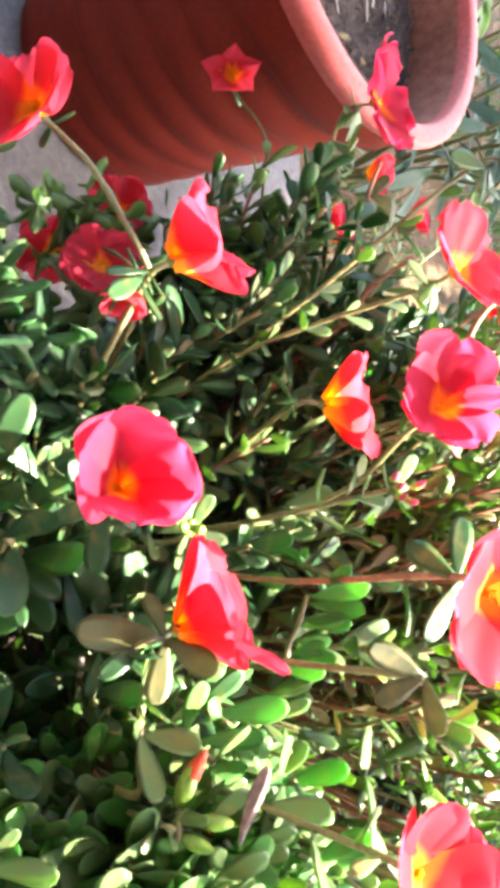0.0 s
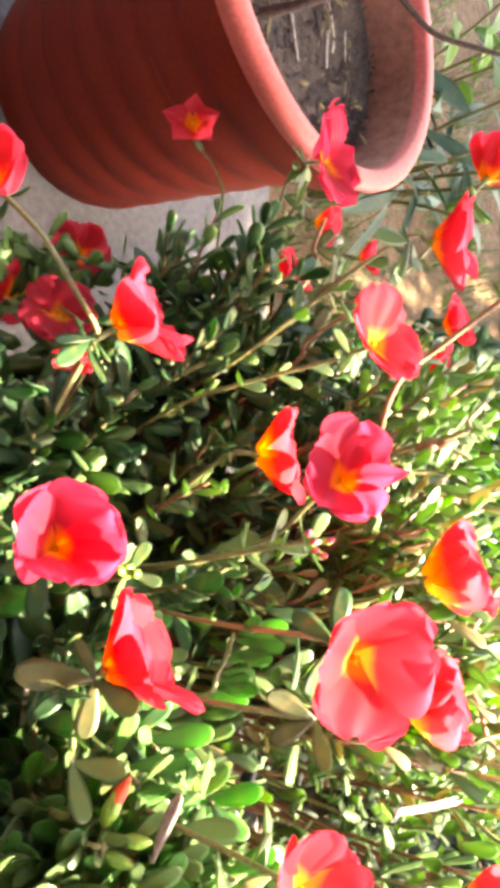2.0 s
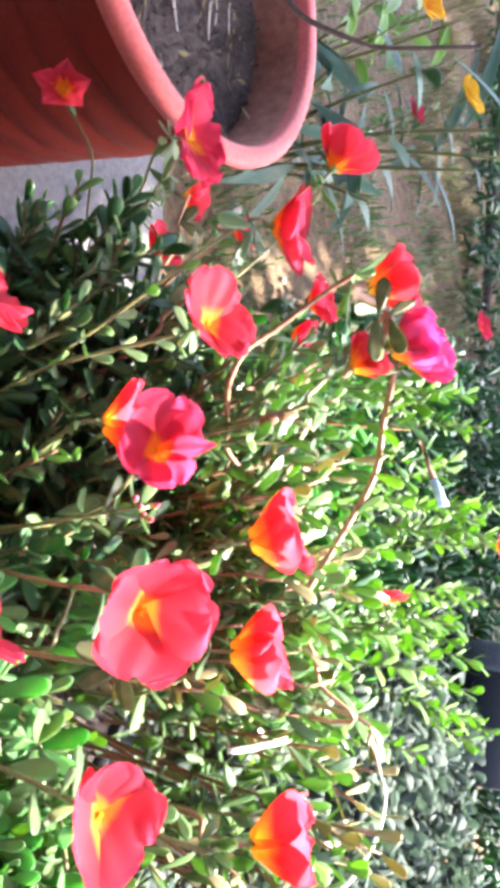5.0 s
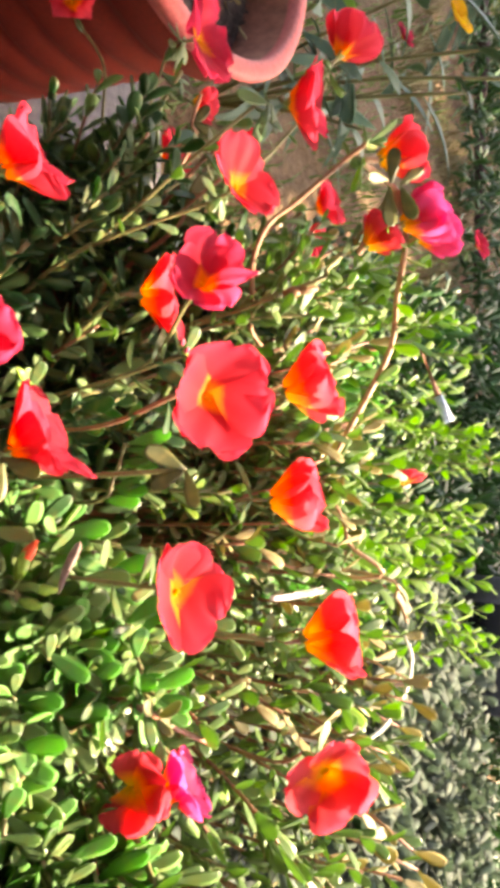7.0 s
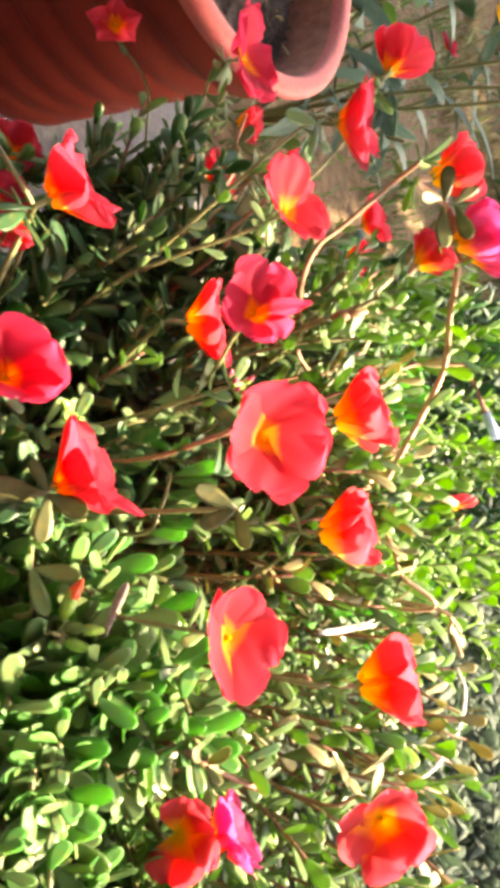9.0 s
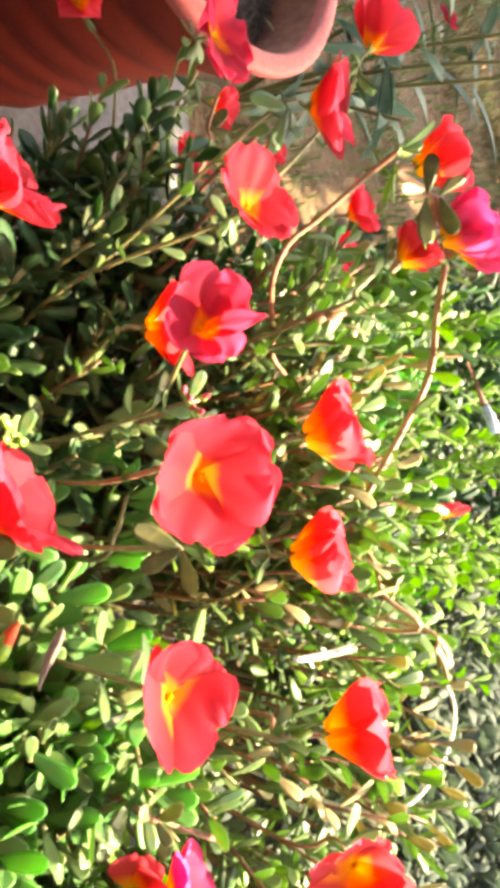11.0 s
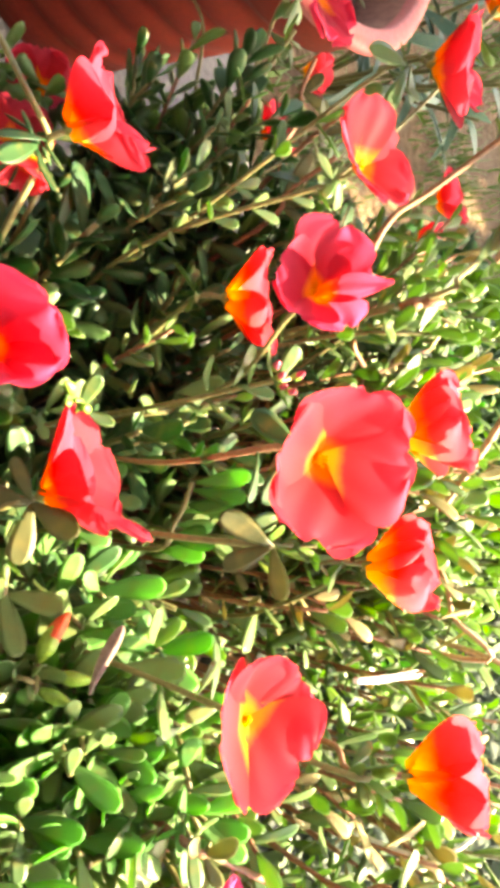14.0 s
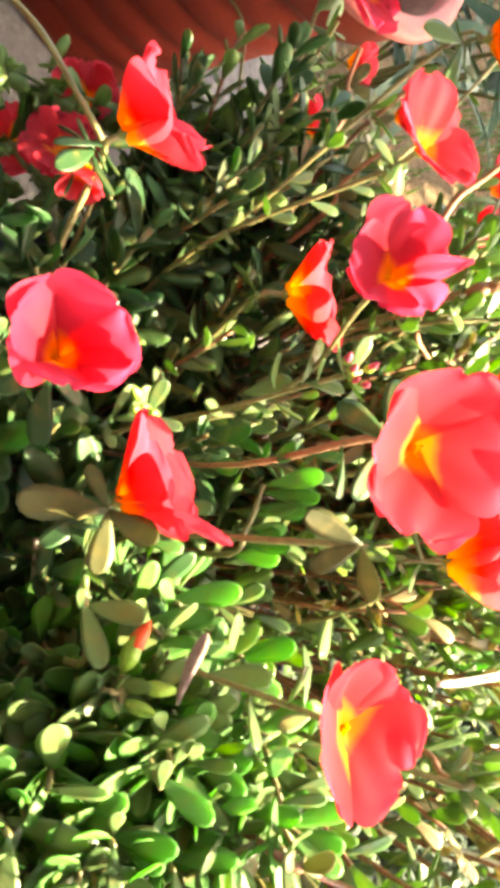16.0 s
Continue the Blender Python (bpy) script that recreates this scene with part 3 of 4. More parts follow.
# Low rosettes, coloured dark for shade, that hang over the planter's edge beside the large pot.
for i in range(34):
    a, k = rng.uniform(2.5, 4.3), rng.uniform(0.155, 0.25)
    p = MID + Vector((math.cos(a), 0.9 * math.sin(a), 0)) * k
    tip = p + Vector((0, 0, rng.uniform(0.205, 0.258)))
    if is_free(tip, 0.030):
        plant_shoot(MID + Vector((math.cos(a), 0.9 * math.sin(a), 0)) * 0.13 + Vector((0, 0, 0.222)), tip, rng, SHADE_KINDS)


def leaf_stuff(name, count, spot, mat, label, category, size, seed, flat=0.5, width=0.40):
    """Many small leaves as one mesh; spot(rng) gives each one's place."""
    r = random.Random(seed)
    src = leaf_mesh(1.0, width, 0.07, 0.15, stations=4, sides=4)
    sv = [v.co.copy() for v in src.verts]
    sf = [[v.index for v in f.verts] for f in src.faces]
    src.free()
    verts, faces = [], []
    for _ in range(count):
        p = Vector(spot(r))
        m = Matrix.Translation(p) @ Euler((r.uniform(-0.8, 0.8), r.uniform(-1.3, 0.4) * flat * 2, r.uniform(0, 6.28))).to_matrix().to_4x4() @ Matrix.Scale(size * r.uniform(0.7, 1.3), 4)
        o = len(verts)
        verts += [m @ v for v in sv]
        faces += [[o + i for i in f] for f in sf]
    me = bpy.data.meshes.new(name)
    me.from_pydata(verts, [], faces)
    me.polygons.foreach_set("use_smooth", [True] * len(me.polygons))
    me.materials.append(mat)
    return tagged(new(name, me), label, category, kind="stuff")


def under_spot(r):
    while True:
        x, y = MID.x + r.uniform(-0.25, 0.24), MID.y + r.uniform(-0.18, 0.18)
        if ((x - MID.x) / 0.25) ** 2 + ((y - MID.y) / 0.19) ** 2 < 1 and math.hypot(x - 0.142, y - 0.262) > 0.03:
            return x, y, r.uniform(0.20, (0.24 if x < -0.035 and y < 0.245 else crown(x, y) - 0.035))


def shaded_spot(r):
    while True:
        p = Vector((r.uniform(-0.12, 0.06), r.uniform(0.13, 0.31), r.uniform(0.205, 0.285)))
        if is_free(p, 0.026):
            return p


# Shade low in the planter, put into the leaf colour.
leaf_stuff("shaded_undergrowth", 1000, shaded_spot, LEAF_DARK, "purslane leaves low in the planter, coloured dark for shade", "foliage", 0.018, 6)
leaf_stuff("undergrowth", 2600, under_spot, LEAF, "dense shaded purslane leaves below the flowers", "foliage", 0.019, 5)


# ---- flowers ----
RIGHT, UPW, BACK = Vector((0.0, 0.60, 0.80)), Vector((-1.0, 0.0, 0.0)), Vector((0.0, -0.80, 0.60))
ROUND = [(90, 1.0, 1.0), (18, 1.0, 1.0), (-54, 1.0, 1.0), (-126, 1.0, 1.0), (162, 1.0, 1.0)]


def flower_head(parent, base, axis, reach, spread, skin, seed, plan=None, ruffle=0.05):
    """A cup of petals with stamens and two sepals, under one flower part. reach: from its foot to the plane of its rim; spread: the rim's
    radius; plan: each petal's (angle round the axis, length, width). The angles start at RIGHT, or at BACK for a flower that looks along RIGHT."""
    r = random.Random(seed)
    axis = Vector(axis).normalized()
    ref = RIGHT if abs(axis.dot(RIGHT)) < abs(axis.dot(BACK)) else BACK
    e1 = (ref - axis * ref.dot(axis)).normalized()
    head = new("flower")
    head.parent = parent
    head.matrix_basis = Matrix.Translation(base) @ Matrix((e1, axis.cross(e1), axis)).transposed().to_4x4()
    head.empty_display_size = 0.005
    funnel = spread < 1.25 * reach
    reach, spread = (reach, spread) if funnel else (reach * 0.66, spread * 0.95)
    L, mean = math.hypot(reach, spread), math.atan2(0.93 * spread, reach)
    for k, (phi, long, wide) in enumerate(plan or ROUND):
        m = mean * r.uniform(0.92, 1.08)
        a0, a1 = (m * 0.88, m * 1.08) if funnel else (m * 0.98, m * 1.10)
        a1 += radians(r.uniform(-10, 8))
        p = part("petal", petal_mesh(L * long * r.uniform(0.95, 1.04), (1.70 if funnel else 1.50) * spread * wide * r.uniform(0.94, 1.08), a0, a1, 0.22, ruffle, r, pointed=wide < 0.63), skin, head)
        p.matrix_basis = Matrix.Translation((0, 0, 0.0003 * k)) @ Matrix.Rotation(radians(phi + r.uniform(-7, 7)), 4, "Z") @ Matrix.Rotation(r.uniform(-0.14, 0.14), 4, "X")
    bm = bmesh.new()
    for k in range(11):
        a, lean = r.uniform(0, 6.28), r.uniform(0.05, 0.7)
        tip = Vector((math.cos(a) * math.sin(lean), math.sin(a) * math.sin(lean), math.cos(lean))) * L * r.uniform(0.08, 0.17)
        tube(bm, [(0, 0, 0), tip * 0.6, tip], 0.0003, 0.0002, 4)
        bmesh.ops.create_icosphere(bm, subdivisions=1, radius=0.00042, matrix=Matrix.Translation(tip))
    part("stamen_tuft", bm, STAMEN, head)
    for k in range(2):
        q = part("sepal", leaf_mesh(L * 0.24, L * 0.20, 0.0009, 0.1, stations=5), SEPAL, head)
        q.matrix_basis = Matrix.Translation((0, 0, -0.0022)) @ Matrix.Rotation(math.pi * k + 0.4, 4, "Z") @ Matrix.Rotation(-radians(90) + mean * 0.75, 4, "Y")
    return head


def flower(base, axis, reach, spread, skin, seed, plan=None, via=None, root=None, whorl=5, stem=None, leaves=None, label="", along=8, thick=0.0011, neck=0.014, more=(), ruffle=0.05):
    """A flowering stem of its own, from the soil over the points of via to the foot of its flower; more: further heads on stalks of their own."""
    r = random.Random(seed)
    axis, base = Vector(axis).normalized(), Vector(base)
    if root is None:
        k = min(0.7, 0.15 / max(1e-3, math.hypot(base.x - MID.x, base.y - MID.y)))
        root = (MID.x + (base.x - MID.x) * k, MID.y + (base.y - MID.y) * k, 0.224)
    if not label:
        kind = "magenta-pink" if skin is PETAL_MAGENTA else "pink" if skin is PETAL_PINK else "orange-coral" if skin is PETAL_ORANGE else "coral-red"
        form = "half-open" if spread < 0.95 * reach else "wide-open" if spread > 1.6 * reach else "cup-shaped"
        label = f"{form} {kind} purslane flower with a yellow throat on its {'reddish' if stem is STEM_RED else 'green'} stem"
    t = thing("flowering_purslane", label, "flower", "purslane flowers", at=root)
    inv = -Vector(root)
    line = [Vector(root)] + [Vector(v) for v in (via or [])]
    if not via:
        line.append((Vector(root) + base) / 2 + Vector((r.uniform(-0.012, 0.012), r.uniform(-0.012, 0.012), -0.008)))
    line += [base - axis * neck - Vector((0, 0, 0.25 * neck)), base]
    pts = [p + inv for p in smooth_line(line, 5)]
    part("stem", tube(bmesh.new(), pts, thick, thick * 0.8), stem or STEM_GREEN, t)
    flower_head(t, base + inv, axis, reach, spread, skin, seed, plan, ruffle)
    for base2, axis2, reach2, spread2, skin2, seed2, plan2, via2 in more:
        b2, ax2 = Vector(base2), Vector(axis2).normalized()
        mid = [Vector(v) for v in via2] or [(Vector(via[-1]) + b2) / 2 + Vector((0, 0.004, -0.003))]
        part("stalk", tube(bmesh.new(), [p + inv for p in smooth_line([Vector(via[-1])] + mid + [b2 - ax2 * 0.005, b2], 4)], thick * 0.8, thick * 0.65), stem or STEM_GREEN, t)
        flower_head(t, b2 + inv, ax2, reach2, spread2, skin2, seed2, plan2, ruffle * 1.7)
        side = ax2.orthogonal().normalized()
        for k in range(3):
            leaf_on(t, leaves or LEAVES, b2 + inv - ax2 * 0.007, Matrix.Rotation(2.1 * k, 3, ax2) @ side - ax2 * 0.3, ax2, r, 0.8)
    side = axis.orthogonal().normalized()
    for k in range(whorl):
        d = Matrix.Rotation(2 * math.pi * k / whorl + r.uniform(-0.3, 0.3), 3, axis) @ side
        leaf_on(t, leaves or LEAVES, base + inv - axis * r.uniform(0.007, 0.012), d + axis * r.uniform(-0.9, -0.15), axis, r, r.uniform(0.7, 1.05))
    for k in range(along):
        i = int(len(pts) * (0.20 + 0.50 * k / max(1, along)))
        leaf_on(t, leaves or LEAVES, pts[min(i, len(pts) - 2)], (r.uniform(-1, 1), r.uniform(-1, 1), 0.6), (0, 0, 1), r, 0.9)
    return t


# The flowers that stand clear of the leaves.
M_STEM = [(0.005, 0.180, 0.237), (-0.021, 0.180, 0.263), (-0.051, 0.180, 0.289), (-0.073, 0.182, 0.306)]
FAN = [(-85, 1.0, 1.0), (-25, 1.0, 1.1), (35, 1.0, 1.1), (90, 1.05, 0.95), (180, 0.95, 1.1)]
flower((0.006, 0.1302, 0.355), (-0.34, -0.348, 0.873), 0.0133, 0.0162, PETAL_PINK, 1, [(105, 1.05, 1.1), (50, 1.1, 1.15), (-5, 1.05, 1.0), (-80, 0.95, 0.85), (175, 0.95, 1.05)], leaves=DARK)
t = flower((0.0445, 0.1448, 0.3624), (-0.42, 0.53, 0.735), 0.0185, 0.0172, PETAL, 2, [(-95, 1.15, 0.60), (-45, 1.0, 1.20), (78, 1.32, 0.95), (20, 0.9, 0.9), (160, 0.9, 0.9), (-150, 1.0, 1.0)], whorl=3, leaves=DARK, ruffle=0.03)
r7 = random.Random(44)
for d, k in ((UPW * 0.15 - RIGHT, 1.25), (RIGHT * 0.9 - UPW * 0.45 + BACK * 0.35, 1.35), (-UPW - RIGHT * 0.2, 1.1), (UPW * 0.9 - RIGHT * 0.3, 0.9)):
    leaf_on(t, OLIVE[:2], Vector((0.0465, 0.1425, 0.3620)) - t.location, d, BACK, r7, k)
flower((-0.0732, 0.1725, 0.3301), (-0.456, 0.483, 0.748), 0.0178, 0.0197, PETAL, 3, FAN, via=M_STEM, root=(0.03, 0.185, 0.224), neck=0.006, whorl=7, leaves=DARK, along=1, thick=0.0016,
       more=[((-0.1282, 0.1426, 0.2932), (-0.209, -0.933, 0.292), 0.0136, 0.0201, PETAL, 22, None, [(-0.078, 0.180, 0.310), (-0.092, 0.167, 0.311), (-0.110, 0.157, 0.305)])])
flower((-0.0704, 0.2401, 0.403), (-0.233, -0.131, 0.964), 0.0157, 0.0205, PETAL, 4, [(70, 1.0, 0.90), (20, 0.90, 1.0), (-45, 0.95, 1.0), (-92, 1.08, 0.90), (-165, 0.95, 1.15), (135, 0.85, 0.95)], along=14)
flower((-0.0158, 0.1879, 0.421), (-0.356, -0.563, 0.746), 0.0110, 0.0140, PETAL_PINK, 5, [(82, 1.42, 1.10), (42, 1.15, 0.85), (-5, 1.50, 0.46), (-68, 1.20, 0.85), (-120, 0.95, 1.0), (170, 0.95, 1.2)], via=[(0.021, 0.232, 0.311), (0.013, 0.226, 0.346), (0.004, 0.217, 0.376)], root=(0.040, 0.240, 0.224), whorl=0, along=2)
flower((-0.0284, 0.2391, 0.3472), (0.018, 0.647, 0.762), 0.0174, 0.0194, PETAL_ORANGE, 6, [(-88, 1.05, 0.75), (-30, 0.85, 1.1), (60, 0.85, 1.0), (88, 1.1, 0.8), (180, 0.9, 1.0)], via=[(0.022, 0.244, 0.259), (-0.002, 0.240, 0.289), (-0.019, 0.238, 0.316)], root=(0.055, 0.248, 0.224), neck=0.008, thick=0.0013, along=2, whorl=3)
flower((0.0265, 0.1526, 0.447), (0.18, -0.454, 0.873), 0.0139, 0.0182, PETAL, 7, [(80, 1.05, 1.2), (10, 1.05, 1.2), (-50, 1.05, 1.1), (-115, 1.0, 1.1), (165, 0.95, 1.1)], whorl=4, via=[(0.037, 0.200, 0.345)], root=(0.033, 0.215, 0.224), neck=0.010, stem=STEM_RED, thick=0.0011, along=6, leaves=DARK)
flower((0.0211, 0.2597, 0.4167), (-0.251, 0.51, 0.823), 0.0199, 0.0192, PETAL_ORANGE, 8, FAN, via=[(0.046, 0.280, 0.335), (0.041, 0.277, 0.364), (0.031, 0.268, 0.394)], root=(0.060, 0.285, 0.224), whorl=3, along=2)
flower((0.0734, 0.2696, 0.4023), (-0.082, 0.521, 0.849), 0.0225, 0.0191, PETAL_ORANGE, 9, FAN, via=[(0.114, 0.282, 0.322), (0.100, 0.277, 0.358), (0.084, 0.271, 0.385)], root=(0.125, 0.285, 0.224), whorl=3, along=2)
flower((0.0934, 0.1606, 0.4255), (-0.023, -0.18, 0.98), 0.0125, 0.0176, PETAL, 10, [(85, 1.05, 0.8), (35, 1.0, 1.1), (-35, 1.05, 1.2), (-90, 1.0, 0.9), (180, 0.7, 1.4)], whorl=3)
flower((0.1245, 0.2215, 0.4445), (-0.095, 0.473, 0.876), 0.0209, 0.0156, PETAL_ORANGE, 12, FAN, whorl=3, via=[(0.140, 0.250, 0.360), (0.137, 0.245, 0.388), (0.131, 0.236, 0.412)], root=(0.145, 0.255, 0.224), stem=STEM_RED, thick=0.0013, along=2)
flower((0.1858, 0.1893, 0.3815), (-0.09, -0.86, 0.50), 0.0115, 0.0168, PETAL_ORANGE, 113, [(75, 1.1, 0.9), (15, 0.95, 1.1), (-50, 1.0, 1.0), (-100, 1.05, 0.9)], whorl=3, along=3)
flower((0.1936, 0.2015, 0.3866), (-0.361, 0.494, 0.791), 0.0141, 0.0150, PETAL_MAGENTA, 33, FAN, whorl=3, along=3)
flower((0.201, 0.2659, 0.4311), (0.137, -0.709, 0.692), 0.0150, 0.0208, PETAL_ORANGE, 114, [(82, 1.36, 0.85), (5, 1.0, 1.25), (-60, 1.05, 1.2), (-120, 1.0, 1.1), (175, 1.0, 1.1)], via=[(0.196, 0.275, 0.300), (0.203, 0.275, 0.349), (0.207, 0.273, 0.400)], root=(0.190, 0.275, 0.224), stem=STEM_RED, along=3)
flower((-0.1229, 0.2815, 0.4096), (0.013, 0.39, 0.921), 0.0153, 0.0185, PETAL, 15, FAN, along=14)
flower((-0.2020, 0.3290, 0.3200), (-0.042, 0.16, 0.98), 0.0175, 0.0325, PETAL_PINK, 16, [(-88, 1.05, 0.65), (-40, 0.85, 0.9), (25, 0.8, 0.9), (85, 1.0, 0.7), (150, 0.8, 0.9), (-140, 0.8, 0.9)], via=[(-0.117, 0.300, 0.281), (-0.170, 0.318, 0.296)], whorl=7, ruffle=0.12)
flower((-0.1691, 0.338, 0.4129), (-0.80, 0.30, 0.45), 0.0160, 0.0172, PETAL, 17, None, via=[(-0.110, 0.345, 0.33), (-0.163, 0.369, 0.382)], neck=0.008)
flower((-0.2463, 0.3161, 0.2300), (-0.019, -0.703, 0.711), 0.0100, 0.0188, PETAL, 18, [(85, 1.0, 0.60), (15, 1.0, 0.60), (-50, 1.0, 0.60), (-130, 1.15, 0.62), (160, 1.05, 0.60)], via=[(-0.10, 0.30, 0.235), (-0.142, 0.325, 0.240), (-0.175, 0.322, 0.250), (-0.205, 0.320, 0.252)], whorl=2, leaves=DARK, along=2, neck=0.008)
flower((-0.0959, 0.2059, 0.2485), (-0.226, -0.518, 0.825), 0.0109, 0.0188, PETAL, 19, ROUND + [(50, 0.8, 0.8), (-90, 0.8, 0.8)], ruffle=0.09, leaves=DARK, along=1, whorl=2)
flower((-0.1195, 0.2190, 0.1890), (-0.004, -0.761, 0.649), 0.0100, 0.0195, PETAL, 20, ruffle=0.09, leaves=DARK, along=1, whorl=2, root=(-0.035, 0.235, 0.224), via=[(-0.070, 0.230, 0.215)])
flower((-0.1440, 0.2450, 0.2110), (-0.203, -0.574, 0.793), 0.0110, 0.0190, PETAL, 21, ruffle=0.09, leaves=DARK, along=1, whorl=2, root=(-0.035, 0.245, 0.224), via=[(-0.090, 0.250, 0.218)])
flower((-0.0745, 0.183, 0.2953), (0.952, -0.291, 0.095), 0.0100, 0.0095, PETAL_ORANGE, 34, leaves=DARK, along=1, whorl=2, root=(0.02, 0.190, 0.224), via=[(-0.030, 0.190, 0.262), (-0.066, 0.190, 0.292)], neck=0.004)
N_STEM = [(0.116, 0.325, 0.350), (0.085, 0.336, 0.388), (0.050, 0.344, 0.407), (0.021, 0.353, 0.421), (-0.008, 0.361, 0.433), (-0.038, 0.364, 0.436), (-0.064, 0.367, 0.440), (-0.079, 0.364, 0.441), (-0.094, 0.352, 0.440)]
t = flower((-0.099, 0.3168, 0.4431), (-0.247, 0.598, 0.762), 0.0200, 0.0152, PETAL_ORANGE, 23, FAN, via=N_STEM, stem=STEM_TAN, whorl=5, thick=0.0020, neck=0.006, along=22, leaves=LEAVES + LIME[:3],
       more=[((-0.0632, 0.3456, 0.4239), (-0.648, 0.412, 0.64), 0.0145, 0.0135, PETAL_ORANGE, 24, FAN, []),
             ((-0.0733, 0.3506, 0.4431), (-0.248, 0.434, 0.866), 0.0217, 0.0178, PETAL_MAGENTA, 25, FAN + [(-60, 0.8, 0.8), (10, 0.8, 0.8), (70, 0.8, 0.8), (130, 0.8, 0.8)], []),
             ((-0.0689, 0.3656, 0.4470), (-0.22, 0.50, 0.84), 0.0205, 0.0135, PETAL_MAGENTA, 36, FAN + [(-55, 0.85, 0.7), (15, 0.85, 0.7), (65, 0.85, 0.7)], [])],
       label="cluster of orange and pink purslane flowers on one pale tan stem")
# The leaves that hang in front of the cluster.
r6 = random.Random(66)
for at, d, k in (((-0.0855, 0.3160, 0.4500), UPW * 0.95 + RIGHT * 0.1 + BACK * 0.1, 0.95), ((-0.0840, 0.3160, 0.4495), -UPW + RIGHT * -0.15, 1.05), ((-0.0836, 0.3190, 0.4545), -UPW * 0.9 + RIGHT * 0.35, 1.0), ((-0.0870, 0.3150, 0.4490), -RIGHT + BACK * 0.4, 0.85), ((-0.0850, 0.3190, 0.4540), RIGHT * 0.7 + UPW * 0.6, 0.9)):
    leaf_on(t, OLIVE[:2], Vector(at) - t.location, d, BACK, r6, k)
flower((0.0810, 0.4465, 0.4080), (-0.935, 0.341, -0.097), 0.0100, 0.0168, PETAL_ORANGE, 26, whorl=2)
flower((-0.124, 0.446, 0.345), (-0.3, 0.2, 0.9), 0.014, 0.017, PETAL, 27, root=(-0.03, 0.38, 0.226))
flower((-0.105, 0.450, 0.330), (0.3, 0.3, 0.8), 0.014, 0.015, PETAL, 28, root=(-0.02, 0.37, 0.226))
flower((-0.182, 0.4407, 0.2819), (-0.107, 0.387, 0.916), 0.0119, 0.0120, PETAL, 29, root=(-0.04, 0.37, 0.226))
flower((-0.147, 0.356, 0.273), (-0.3, 0.2, 0.8), 0.013, 0.015, PETAL, 30)
flower((-0.179, 0.356, 0.299), (0.2, 0.4, 0.8), 0.013, 0.011, PETAL_ORANGE, 31)


def bare_stem(points, r0, mat, label, name="trailing_purslane"):
    """A leafless stem that runs through the foliage down to the soil."""
    t = thing(name, label, "plant", at=points[0])
    o = Vector(points[0])
    pts = [p - o for p in smooth_line(points, 6)]
    part("stalk", tube(bmesh.new(), pts, r0, r0 * 0.75, 7), mat, t)
    return t, pts


def down(p, k=0.75):
    """Where a stem that shows at p enters the planter's soil."""
    v = Vector((p[0], p[1], 0)) - MID
    return (MID.x + v.x * k * min(1, 0.13 / max(v.length * k, 1e-3)), MID.y + v.y * k * min(1, 0.13 / max(v.length * k, 1e-3)), 0.224)


r9 = random.Random(77)
LONG = (
    ([(-0.131, 0.333, 0.306), (-0.153, 0.329, 0.317), (-0.167, 0.327, 0.326)], STEM_RED),
    ([(-0.076, 0.300, 0.319), (-0.091, 0.303, 0.330), (-0.103, 0.302, 0.357)], STEM_RED),
    ([(-0.116, 0.322, 0.317), (-0.125, 0.318, 0.339), (-0.132, 0.314, 0.360)], STEM_RED),
    ([(-0.145, 0.328, 0.281), (-0.163, 0.326, 0.292), (-0.185, 0.327, 0.312)], STEM_GREEN),
    ([(0.094, 0.145, 0.340), (0.081, 0.144, 0.350), (0.070, 0.141, 0.353), (0.056, 0.141, 0.356)], STEM_GREEN),
    ([(0.021, 0.222, 0.317), (0.017, 0.237, 0.332), (0.010, 0.251, 0.348)], STEM_GREEN),
    ([(0.187, 0.141, 0.340), (0.166, 0.153, 0.361), (0.154, 0.163, 0.373), (0.146, 0.178, 0.386)], STEM_GREEN),
    ([(0.146, 0.180, 0.384), (0.158, 0.194, 0.393), (0.176, 0.218, 0.403)], STEM_RED),
    ([(0.119, 0.169, 0.280), (0.092, 0.164, 0.291), (0.063, 0.158, 0.303)], STRAW),
    ([(0.128, 0.354, 0.416), (0.107, 0.347, 0.411), (0.088, 0.345, 0.406), (0.070, 0.342, 0.394)], STEM_TAN),
    ([(0.129, 0.373, 0.409), (0.144, 0.374, 0.430), (0.156, 0.372, 0.437)], STEM_TAN),
    ([(-0.036, 0.308, 0.396), (-0.049, 0.322, 0.412), (-0.072, 0.352, 0.418), (-0.090, 0.356, 0.432)], STEM_GREEN),
)
for pts, mat in LONG:
    t, line = bare_stem([down(pts[0])] + pts, 0.0015, mat, "long bare purslane stem rising through the leaves")
    for k in range(10 if mat is STEM_GREEN else 5):
        p = line[int(len(line) * (0.5 + 0.05 * k)) - 1]
        leaf_on(t, LEAVES if mat is STEM_GREEN else OLIVE, p, (r9.uniform(-1, 1), r9.uniform(-1, 1), r9.uniform(0, 0.8)), (0, 0, 1), r9, r9.uniform(0.7, 1.1))

